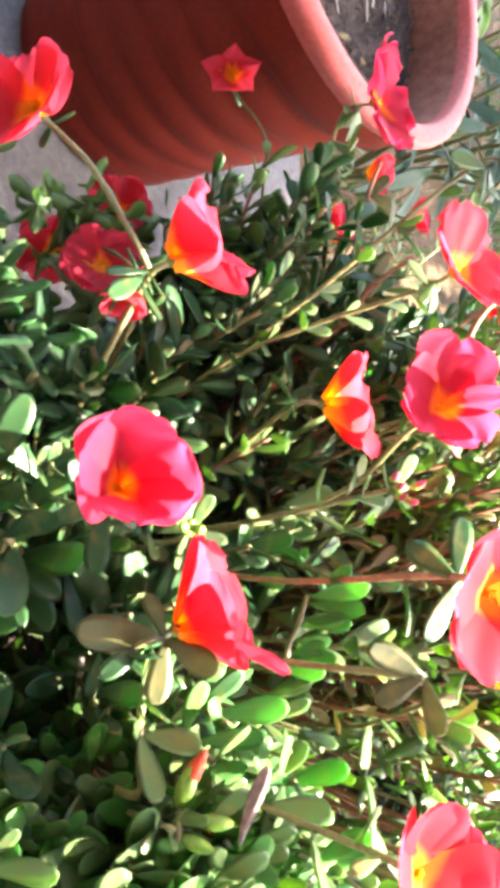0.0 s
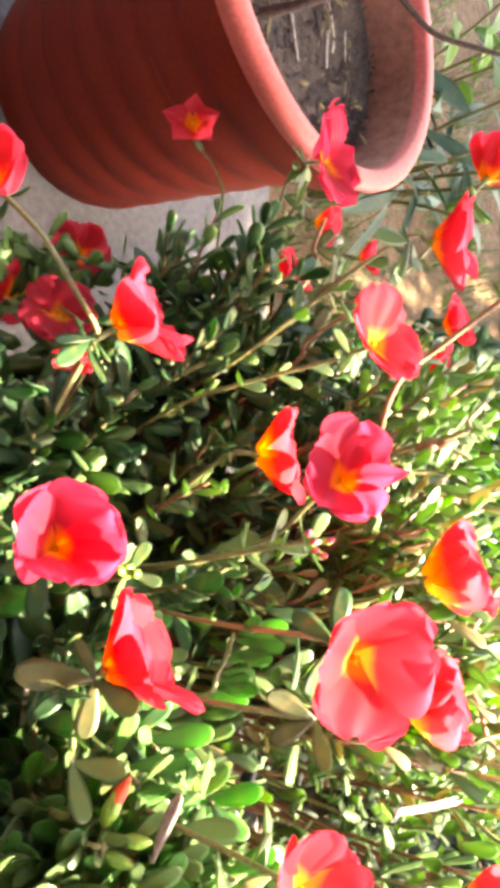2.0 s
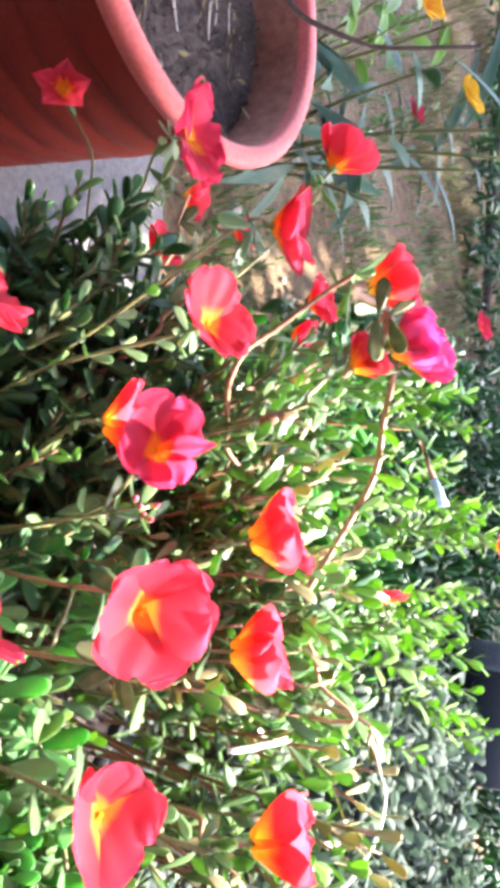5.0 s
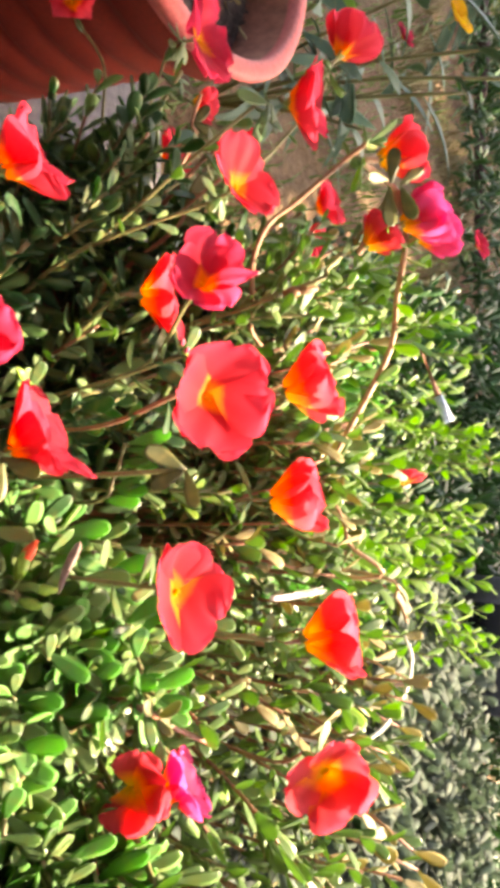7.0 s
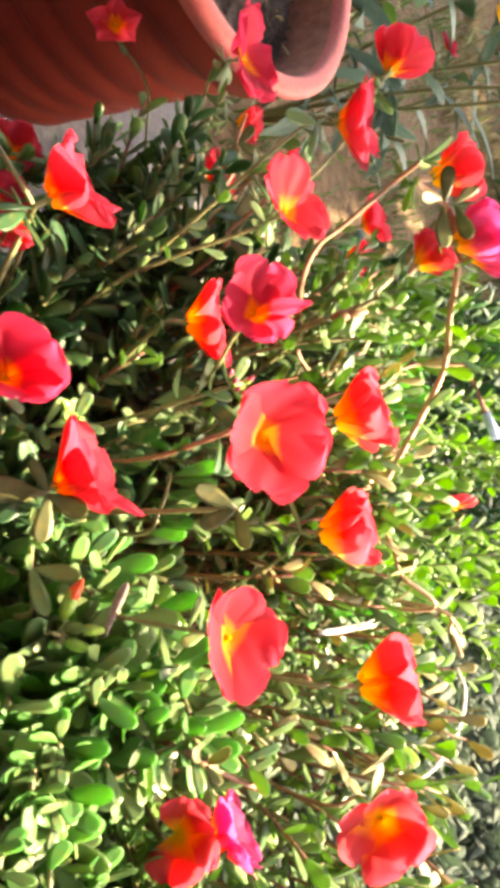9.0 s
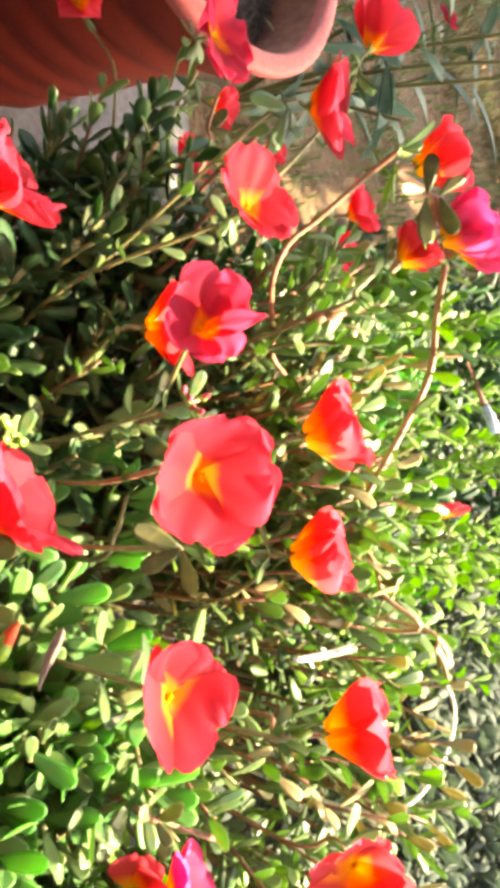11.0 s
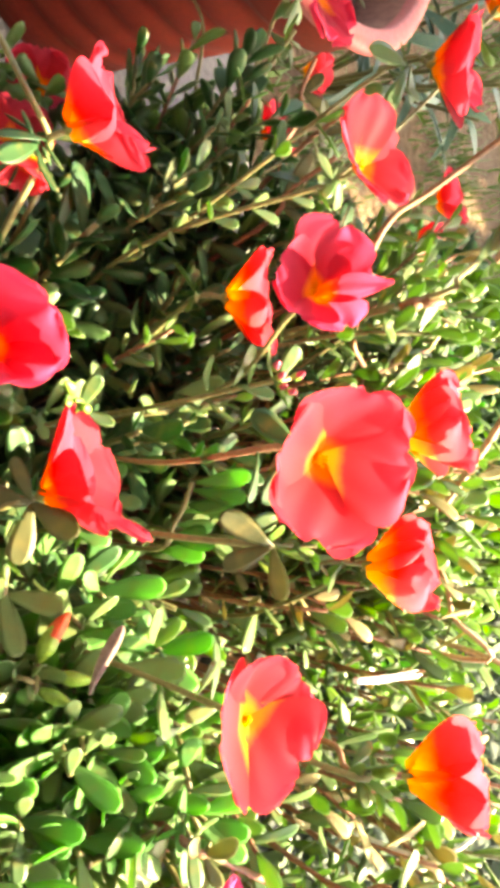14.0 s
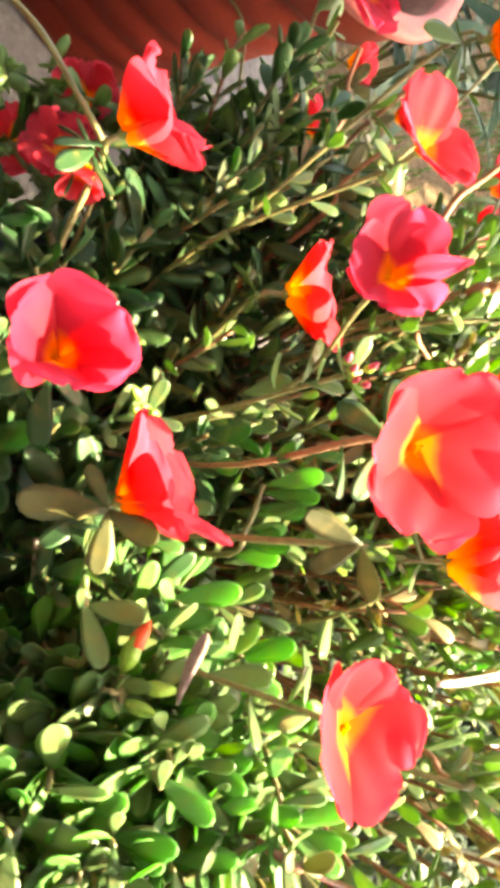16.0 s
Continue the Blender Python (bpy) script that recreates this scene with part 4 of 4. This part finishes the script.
# A side shoot with a row of broad pale leaves.
t, line = bare_stem([down((0.07, 0.225)), (0.072, 0.214, 0.335), (0.060, 0.215, 0.350), (0.044, 0.217, 0.356)], 0.0012, STEM_GREEN, "side shoot with a row of broad pale green leaves")
SPOONS = []
for me in FRESH[:3]:
    c = me.copy()
    c.transform(Matrix.Diagonal((1.05, 1.12, 1.0, 1.0)))
    SPOONS.append(c)
for k in range(8):
    p = line[len(line) - 1 - (k * 13) // 8]
    leaf_on(t, SPOONS, p + Vector((0, 0, 0.002)), RIGHT + UPW * r9.uniform(-0.25, 0.25) + BACK * r9.uniform(-0.1, 0.3), BACK + UPW * 0.2, r9, r9.uniform(0.85, 1.05))

# The bending stem with a pointed bud and narrow leaves at its end.
B_STEM = [(0.002, 0.338, 0.350), (-0.020, 0.321, 0.362), (-0.037, 0.300, 0.376), (-0.051, 0.283, 0.388), (-0.066, 0.283, 0.397), (-0.076, 0.290, 0.408), (-0.093, 0.297, 0.430), (-0.100, 0.295, 0.446)]
t, line = bare_stem([down(B_STEM[0])] + B_STEM, 0.0016, STEM_BROWN, "olive-brown purslane stem ending in a pointed green bud", "budding_purslane")
part("bud", leaf_mesh(0.016, 0.008, 0.006, 0.0), SEPAL, t).matrix_basis = Matrix.Translation(line[-1]) @ Matrix.Rotation(-0.8, 4, "Y") @ Matrix.Rotation(1.9, 4, "Z")
for d in ((-0.5, 0.3, 0.9), (0.5, 0.2, 0.9), (-0.2, 0.8, 0.6), (0.3, -0.6, 0.3), (-0.6, -0.3, -0.2)):
    leaf_on(t, LEAVES, line[-1], d, (0, 0, 1), r9, 0.75)


def bud(at, d, size, tip_mat, label, seed, cluster=1, lift=0.0, skin=BUD_GREEN):
    """A closed bud or a knot of buds on a short stalk with a few leaves."""
    r = random.Random(seed)
    root = Vector(down(at, 0.8))
    at = Vector(at) + (Vector((0.03, 0.0, 0.53)) - Vector(at)).normalized() * lift
    t = thing("purslane_bud", label, "flower bud", at=root)
    p = Vector(at) - root
    d = Vector(d).normalized()
    part("stalk", tube(bmesh.new(), [q for q in smooth_line([(0, 0, 0), p * 0.5 + Vector((0.006, -0.004, 0)), p - d * 0.01, p], 5)], 0.0012, 0.0009), STEM_GREEN, t)
    for k in range(9):
        leaf_on(t, LEAVES, p * r.uniform(0.45, 0.92), (r.uniform(-1, 1), r.uniform(-1, 1), r.uniform(0, 0.8)), (0, 0, 1), r, 0.85)
    for k in range(cluster):
        o = Vector((r.uniform(-1, 1), r.uniform(-1, 1), r.uniform(-1, 1))) * (0.0034 if cluster > 1 else 0)
        x = (d + o * 60).normalized()
        m = Matrix.Translation(p + o) @ frame_to(x) @ Matrix.Rotation(-math.pi / 2, 4, "Y")
        b = part("bud", leaf_mesh(size * r.uniform(0.8, 1.1), size * 0.52, size * 0.46, 0.0, 0.2), skin, t)
        b.matrix_basis = m
        if tip_mat:
            q = part("petal_tip", leaf_mesh(size * 0.95, size * 0.46, size * 0.40, 0.2, 0.0), tip_mat, t, "furled petal tip")
            q.matrix_basis = m @ Matrix.Translation((size * 0.42, 0, 0))
    for k in range(5):
        leaf_on(t, LEAVES, p - d * r.uniform(0.002, 0.008), (r.uniform(-1, 1), r.uniform(-1, 1), r.uniform(-0.2, 0.6)), (0, 0, 1), r, 0.8)
    return t


bud((0.094, 0.149, 0.360), RIGHT * 0.35 + UPW * 0.85, 0.0125, BUD_RED, "yellow-green purslane bud with a red tip", 51, 1)
bud((0.018, 0.181, 0.332), BACK + UPW * 0.4, 0.0085, None, "knot of small green purslane buds", 52, 6)
bud((-0.033, 0.303, 0.393), RIGHT * 0.9 + UPW * 0.3, 0.015, BUD_BROWN, "brownish closed purslane bud", 53, 1, 0.0, BUD_BROWN)
bud((0.006, 0.212, 0.396), BACK + RIGHT * 0.3, 0.0062, BUD_WILT, "withered pink purslane flower among small buds", 54, 5)
bud((0.119, 0.206, 0.440), RIGHT, 0.009, None, "pale green purslane bud", 55, 1)
bud((0.104, 0.158, 0.352), UPW * -0.3 + RIGHT, 0.010, None, "pale green purslane bud", 56, 2, 0.014)

# Large dull leaves between the tall flowers.
t, line = bare_stem([down((0.05, 0.175)), (0.056, 0.172, 0.360), (0.052, 0.172, 0.424)], 0.0012, STEM_GREEN, "purslane stem with large dull green leaves")
for d, k in ((UPW * 0.6 - RIGHT, 1.0), (-RIGHT - UPW * 0.5, 1.05), (RIGHT * 0.3 - UPW, 0.9)):
    leaf_on(t, OLIVE[:2], line[-1], d, BACK, r9, k)

# Dry bits that lie in the foliage.
t = thing("dry_leaf", "papery white dry leaf lying on the purslane", "dry leaf", at=(0.1285, 0.2900, 0.3900))
flat = Vector((0.0015, 0.0300, 0.0150))
q = part("blade", leaf_mesh(0.033, 0.0026, 0.0006, 0.10, 0.1, 9), STRAW, t)
x = flat.normalized()
y = (BACK - x * BACK.dot(x)).cross(x).normalized()
q.matrix_basis = Matrix((x, y, x.cross(y))).transposed().to_4x4()
for k in range(7):
    sway = UPW * r9.uniform(-0.0028, 0.0028) + BACK * r9.uniform(0.0004, 0.0014)
    part("strip", tube(bmesh.new(), arc(sway * 0.4, flat * 0.5 + sway - UPW * 0.001, flat * r9.uniform(0.8, 1.15) + sway * 0.5 + BACK * 0.003 + UPW * r9.uniform(0.0, 0.006), 9), 0.0006, 0.0002, 5), DRY_WHITE, t)
t, line = bare_stem([(0.205, 0.320, 0.30), (0.226, 0.341, 0.386), (0.229, 0.364, 0.414), (0.213, 0.397, 0.425), (0.195, 0.422, 0.423), (0.182, 0.428, 0.416)], 0.0013, DRY_WHITE, "bleached dry grass stalk curling over the leaves", "dry_stalk")
t = thing("withered_leaf", "grey-brown withered leaf hanging in the purslane", "dry leaf", at=(0.096, 0.148, 0.384))
q = part("blade", leaf_mesh(0.019, 0.005, 0.002, 0.3), WITHERED, t)
q.matrix_basis = frame_to(UPW + RIGHT * 0.2) @ Matrix.Rotation(-math.pi / 2, 4, "Y")

# ---- in and behind the large pot ----
def branch_thing():
    root = (-0.341, 0.361, 0.240)
    t = thing("bare_branch", "dark forked woody stem growing from the large pot", "branch", at=root)
    o = Vector(root)
    main = [root, (-0.337, 0.366, 0.272), (-0.335, 0.369, 0.300), (-0.336, 0.373, 0.332), (-0.335, 0.373, 0.356), (-0.330, 0.396, 0.369), (-0.321, 0.405, 0.377), (-0.328, 0.407, 0.395), (-0.337, 0.405, 0.416), (-0.345, 0.42, 0.47)]
    side = [(-0.336, 0.373, 0.334), (-0.321, 0.391, 0.344), (-0.306, 0.405, 0.355), (-0.295, 0.420, 0.377), (-0.287, 0.434, 0.402), (-0.28, 0.45, 0.46)]
    part("stem", tube(bmesh.new(), [p - o for p in smooth_line(main, 4)], 0.0040, 0.0018, 7), BARK, t)
    part("side_branch", tube(bmesh.new(), [p - o for p in smooth_line(side, 4)], 0.0023, 0.0013, 7), BARK, t)
    return t


branch_thing()
r3 = random.Random(31)
for k in range(30):
    a, rr = r3.uniform(0, 6.28), 0.085 * math.sqrt(r3.random())
    p = (POT.x + rr * math.cos(a), POT.y + rr * math.sin(a), 0.2465)
    t = thing("dry_twig", "bleached scrap of dry stalk lying on the potting soil", "dry stalk", "dry scraps", at=p)
    d = Vector((r3.choice((-1, 1)), r3.gauss(0, 0.45), r3.uniform(-0.05, 0.15))).normalized() * r3.uniform(0.015, 0.055)
    part("stalk", tube(bmesh.new(), arc(-d * 0.5, Vector((r3.uniform(-0.009, 0.009), r3.uniform(-0.009, 0.009), 0.004)), d * 0.5, 7), r3.uniform(0.0007, 0.0016), 0.0005, 5), r3.choice((STRAW, STRAW, DRY_GRASS, BARK)), t)


def pot_spot(r):
    a, rr = r.uniform(0, 6.28), 0.115 * math.sqrt(r.random())
    return POT.x + rr * math.cos(a), POT.y + rr * math.sin(a), 0.246 + r.uniform(-0.002, 0.003)


leaf_stuff("soil_flakes", 60, pot_spot, DRY_GRASS, "pale flakes of dry litter on the potting soil", "litter", 0.010, 81, 0.15)
leaf_stuff("soil_crumbs", 700, pot_spot, SOIL, "dark crumbs of dry potting soil", "soil", 0.008, 82, 0.3)


def big_leaf_plant(name, root, stems, mat, label, leaf_len, seed, leaf_w=0.30):
    """A broad-leaved plant: a few stems with long pointed leaves."""
    r = random.Random(seed)
    t = thing(name, label, "plant", at=root)
    o = Vector(root)
    bm = leaf_mesh(leaf_len, leaf_len * leaf_w, 0.0012, -0.25, 0.0, 9, 8)
    for f in bm.faces:
        f.smooth = True
    me = bpy.data.meshes.new("leaf")
    bm.to_mesh(me)
    bm.free()
    me.materials.append(mat)
    for tip in stems:
        tip = Vector(tip) - o
        line = smooth_line([(0, 0, 0), tip * 0.5 + Vector((r.uniform(-0.02, 0.02), r.uniform(-0.02, 0.02), 0.02)), tip], 6)
        part("stem", tube(bmesh.new(), line, 0.0035, 0.0018), STEM_GREEN, t)
        a = r.uniform(0, 6.28)
        for k in range(8):
            a += 2.4
            p = line[min(len(line) - 1, 4 + k)]
            leaf_on(t, [me], p, (math.cos(a), math.sin(a), r.uniform(-0.3, 0.8)), (0, 0, 1), r, r.uniform(0.7, 1.1))
    return t


big_leaf_plant("strap_leaved_plant", (-0.44, 0.83, -0.03), [(-0.476, 0.74, 0.22), (-0.40, 0.76, 0.25), (-0.33, 0.80, 0.24), (-0.42, 0.90, 0.32), (-0.46, 0.77, 0.34), (-0.36, 0.84, 0.36), (-0.39, 0.82, 0.41), (-0.36, 0.86, 0.45)], LEAF_BLUE, "blue-green plant with narrow strap leaves behind the pot", 0.118, 61, 0.17)
big_leaf_plant("broad_leaved_plant", (-0.62, 0.95, -0.03), [(-0.56, 0.86, 0.34), (-0.62, 0.92, 0.42), (-0.70, 0.90, 0.30)], LEAF_LIME, "leafy green plant with oval leaves in the bed", 0.07, 62, 0.45)


def yellow_bloom(at, seed):
    t = flower(at, (-0.2, -0.2, 0.9), 0.014, 0.022, PETAL_YELLOW, seed, root=(at[0] + 0.05, at[1] + 0.08, -0.03), whorl=3, label="yellow flower on a stem in the bed")
    return t


PETAL_YELLOW = petal_skin("yellow_petal", (0.85, 0.52, 0.03), (0.85, 0.48, 0.02), (0.80, 0.40, 0.02))
yellow_bloom((-0.513, 0.745, 0.323), 71)
yellow_bloom((-0.430, 0.801, 0.356), 72)
flower((-0.428, 0.801, 0.292), (-0.2, -0.1, 0.8), 0.010, 0.016, PETAL_PINK, 73, root=(-0.40, 0.86, -0.03))
flower((-0.168, 0.816, 0.374), (-0.2, -0.1, 0.8), 0.010, 0.017, PETAL_PINK, 74, root=(-0.12, 0.84, -0.03))
flower((0.090, 0.892, 0.385), (-0.1, 0.1, 0.8), 0.014, 0.020, PETAL_ORANGE, 75, root=(0.10, 0.93, -0.03))


def small_pot(at, h, r, mat, rim_mat, name, label):
    t = thing(name, label, "flowerpot", at=at)
    part("body", lathe([(0.0, 0.003), (r * 0.66, 0.003), (r * 0.70, 0.0), (r * 0.74, 0.006), (r * 0.92, h * 0.82)], 56), mat, t)
    part("rim", lathe([(r * 0.92, h * 0.80), (r, h * 0.83), (r, h * 0.98), (r * 0.98, h), (r * 0.93, h), (r * 0.91, h * 0.97), (r * 0.80, h * 0.5), (r * 0.70, 0.03), (0, 0.03)], 56), rim_mat, t)
    return t


p = small_pot((0.80, 1.85, 0.15), 0.34, 0.18, BLACK_PLASTIC, LIT_RIM, "nursery_pot", "black plastic nursery pot, its lit rim coloured grey, lying on its side")
p.matrix_basis = Matrix.Translation((0.80, 1.85, 0.15)) @ Matrix.Rotation(radians(-27), 4, "Z") @ Matrix.Rotation(radians(-90), 4, "Y") @ Matrix.Rotation(radians(12), 4, "X")

t = thing("plant_marker", "reddish wooden stick with a pale blue end in the bed", "stick", at=(-0.07, 0.79, -0.03))
part("stick", tube(bmesh.new(), [(0, 0, 0), (0.02, -0.019, 0.351), (0.077, -0.01, 0.368)], 0.003, 0.004, 8), STEM_RED, t)
part("cap", tube(bmesh.new(), [(0.077, -0.01, 0.368), (0.092, -0.008, 0.374), (0.107, -0.006, 0.380)], 0.005, 0.006, 8), PALE_BLUE, t, "pale blue-grey end")


# ---- plants further off ----
WIDE_LIME = []
for me in LIME[:4]:
    c = me.copy()
    c.transform(Matrix.Diagonal((1.5, 1.75, 1.0, 1.0)))
    WIDE_LIME.append(c)
MID_KINDS = [(L, shoot(L, WIDE_LIME + LIME[:1], STEM_GREEN, rng, 18, 0.14, "lime-green leafy shoot in the bed behind")) for L in (0.26, 0.30, 0.34, 0.38)]
BED_SHOOTS = []
for i in range(64):
    y = rng.uniform(0.50, 1.15)
    x = rng.uniform(-0.12, 0.24 + 0.28 * (y - 0.5))
    top = 0.30 + 0.06 * rng.random() - 0.05 * abs(y - 0.75)
    plant_shoot((x, y, -0.035), (x + rng.uniform(-0.03, 0.03), y + rng.uniform(-0.04, 0.02), top), rng, MID_KINDS, BED_SHOOTS if i >= 24 else None)
joined_shoots("bed_shoots", "lime-green leafy shoots growing in the bed behind", BED_SHOOTS)


def bed_spot(r):
    y = r.uniform(0.48, 1.25)
    return r.uniform(-0.16, 0.22 + 0.30 * (y - 0.5)), y, r.uniform(0.0, 0.29) * min(1, 1.6 - y)


def dark_spot(r):
    x, y = r.uniform(-0.25, 0.60), r.uniform(0.85, 2.40)
    return x, y, max(-0.02, r.uniform(-0.02, 0.15) + 0.10 * noise.noise((x * 4, y * 4, 5)))


leaf_stuff("dark_bed_foliage", 5200, dark_spot, LEAF_DARK, "dark blue-green leaves of low plants in the bed", "foliage", 0.042, 19)
leaf_stuff("bed_foliage", 1500, bed_spot, LEAF_FRESH, "mixed green leaves of the plants in the bed", "foliage", 0.028, 15)


def silver_spot(r):
    while True:
        x, y = r.uniform(0.25, 1.5), r.uniform(0.40, 1.65)
        if ((x - 0.90) / 0.60) ** 2 + ((y - 1.0) / 0.62) ** 2 < 1:
            return x, y, 0.19 + 0.06 * noise.noise((x * 6, y * 6, 2)) + r.uniform(-0.05, 0.035)


leaf_stuff("silver_groundcover", 4200, silver_spot, LEAF_SILVER, "small rounded silvery leaves covering the bed", "ground cover", 0.031, 16, 0.4, 0.68)
leaf_stuff("silver_undergrowth", 4500, lambda r: [silver_spot(r)[k] - (0.05 if k == 2 else 0) for k in range(3)], LEAF_SILVER, "shaded leaves under the silvery cover", "foliage", 0.036, 17, 0.4, 0.6)


def weed_spot(r):
    while True:
        x, y = r.uniform(-1.6, 0.7), r.uniform(2.10, 3.30)
        if noise.noise((x * 3, y * 3, 9)) > -0.12:
            return x, y, r.uniform(-0.02, 0.11)


leaf_stuff("far_weeds", 3600, weed_spot, LEAF_DARK, "low dark weeds in patches on the far earth", "weeds", 0.045, 24)
leaf_stuff("far_shrubs", 3200, lambda r: (r.uniform(0.75, 2.2), r.uniform(1.75, 2.7), r.uniform(0.0, 0.22)), LEAF_DARK, "low dark green shrubs at the back of the bed", "shrubs", 0.05, 18)


def tuft_stuff(name, count, spot, mat, label, height, seed):
    """Blades of grass, each a bent three-sided strip."""
    r = random.Random(seed)
    verts, faces = [], []
    for _ in range(count):
        x, y, z = spot(r)
        h, a = height * r.uniform(0.5, 1.3), r.uniform(0, 6.28)
        lean = Vector((math.cos(a), math.sin(a), 0)) * h * r.uniform(0.2, 0.9)
        side = Vector((-math.sin(a), math.cos(a), 0)) * 0.0022
        o = len(verts)
        for k in range(4):
            f = k / 3
            c = Vector((x, y, z)) + lean * f * f + Vector((0, 0, h * f * (1 - 0.25 * f)))
            verts += [c - side * (1 - f * 0.9), c + side * (1 - f * 0.9), c + side.cross(Vector((0, 0, 1))) * 0.4 * (1 - f)]
        for k in range(3):
            for e in range(3):
                faces.append((o + 3 * k + e, o + 3 * k + (e + 1) % 3, o + 3 * k + 3 + (e + 1) % 3, o + 3 * k + 3 + e))
    me = bpy.data.meshes.new(name)
    me.from_pydata(verts, [], faces)
    me.materials.append(mat)
    return tagged(new(name, me), label, "grass", kind="stuff")


r5 = random.Random(8)
TUFTS = [(r5.uniform(-1.9, 1.8), r5.uniform(2.5, 3.8)) for _ in range(34)]
WEEDS = [(r5.uniform(-1.2, 0.6), r5.uniform(0.7, 2.4)) for _ in range(130)]
DRY_TUFTS = [(r5.uniform(-1.5, 0.5), r5.gauss(2.05, 0.12)) for _ in range(26)]
tuft_stuff("dry_grass", 2600, lambda r: (lambda x, y: (x + 0.05 * r.gauss(0, 1), y + 0.04 * r.gauss(0, 1), -0.03))(*r.choice(DRY_TUFTS)), DRY_GRASS, "dry olive-brown grass in the bed", 0.07, 21)
tuft_stuff("green_grass", 5000, lambda r: (lambda x, y: (x + 0.12 * r.gauss(0, 1), y + 0.12 * r.gauss(0, 1), -0.03))(*r.choice(TUFTS)), LEAF, "sunlit green grass beyond the bed", 0.10, 22)
tuft_stuff("bed_weeds", 4200, lambda r: (lambda x, y: (x + 0.05 * r.gauss(0, 1), y + 0.05 * r.gauss(0, 1), -0.03))(*r.choice(WEEDS)), LEAF, "thin weeds on the brown earth", 0.05, 23)
t = thing("fallen_log", "dark weathered log lying along the bed", "log", at=(-0.7, 2.42, 0.0))
part("trunk", tube(bmesh.new(), smooth_line([(-0.9, 0.12, 0.0), (-0.5, 0.02, 0.02), (-0.3, 0.05, 0.0), (0.0, -0.03, 0.015), (0.25, 0.0, 0.0)], 8), 0.022, 0.014, 12), BARK, t)
for k in range(26):
    x, y = r3.uniform(-1.5, 0.8), r3.uniform(0.8, 2.4)
    s = r3.uniform(0.006, 0.018)
    bm = bmesh.new()
    bmesh.ops.create_icosphere(bm, subdivisions=2, radius=s)
    for v in bm.verts:
        v.co *= 1 + 0.3 * noise.noise(v.co / s * 1.3 + Vector((k, 0, 0)))
        v.co.z *= 0.6
    st = part("stone", bm, STONE)
    st.location = (x, y, earth_height(x, y) + s * 0.25)
    tagged(st, "small pale stone lying on the brown earth", "stone", "stones in the bed")


# ---- an unseen tree, added to shade the pot and the back of the bed ----
def garden_tree():
    foot = Vector((2.3, 1.2, -0.06))
    t = thing("garden_tree", "unseen leafy tree added to shade the pot and the bed", "tree", at=foot)
    fork = Vector((1.9, 1.4, 1.5)) - foot
    part("trunk", tube(bmesh.new(), smooth_line([(0, 0, 0), fork * 0.5 + Vector((0.08, 0, 0)), fork], 5), 0.10, 0.07, 12), BARK, t)
    crowns = [(Vector((-1.19, 0.36, 0.08)) + TO_SUN * 2.1, (1.00, 1.75, 0.14), 29000, 0.085, -9), (Vector((-0.45, 2.35, 0.0)) + TO_SUN * 2.4, (1.7, 1.15, 0.35), 5600, 0.12, -0.14)]
    # A small extra crown that darkens the paving beside the pot.
    crowns.append((Vector((-0.235, 0.36, 0.02)) + TO_SUN * 1.9, (0.15, 0.20, 0.10), 900, 0.07, -9))
    for k, (c, rad, n, size, gap) in enumerate(crowns):
        c = c - foot
        part("limb", tube(bmesh.new(), smooth_line([fork - Vector((0, 0, 0.05)) if k < 2 else crowns[0][0] - foot, ((fork if k < 2 else crowns[0][0] - foot) + c) / 2 + Vector((0, 0, 0.06)), c], 6), 0.04 if k < 2 else 0.015, 0.012, 8), BARK, t)
        def spot(r, c=c, rad=rad, gap=gap):
            while True:
                v = Vector((r.uniform(-1, 1), r.uniform(-1, 1), r.uniform(-1, 1)))
                if v.length < 1 and noise.noise(v * 2.3 + Vector((k * 7, 0, 0))) > gap:
                    return c + Vector((v.x * rad[0], v.y * rad[1], v.z * rad[2]))
        ob = leaf_stuff("crown", n, spot, LEAF_DARK, "", "", size, 41 + k)
        ob.parent = t
        del ob["kind"]
    return t


garden_tree()


# ---- patterns of shoots that stand nowhere themselves are taken away ----
for kinds in (KINDS, OLD_KINDS, LIME_KINDS, FRESH_KINDS, BROAD_KINDS, SHADE_KINDS, MID_KINDS):
    for k, (_, t) in enumerate(kinds):
        if (id(kinds), k) not in used:
            for ob in (*t.children_recursive, t):
                bpy.data.objects.remove(ob)
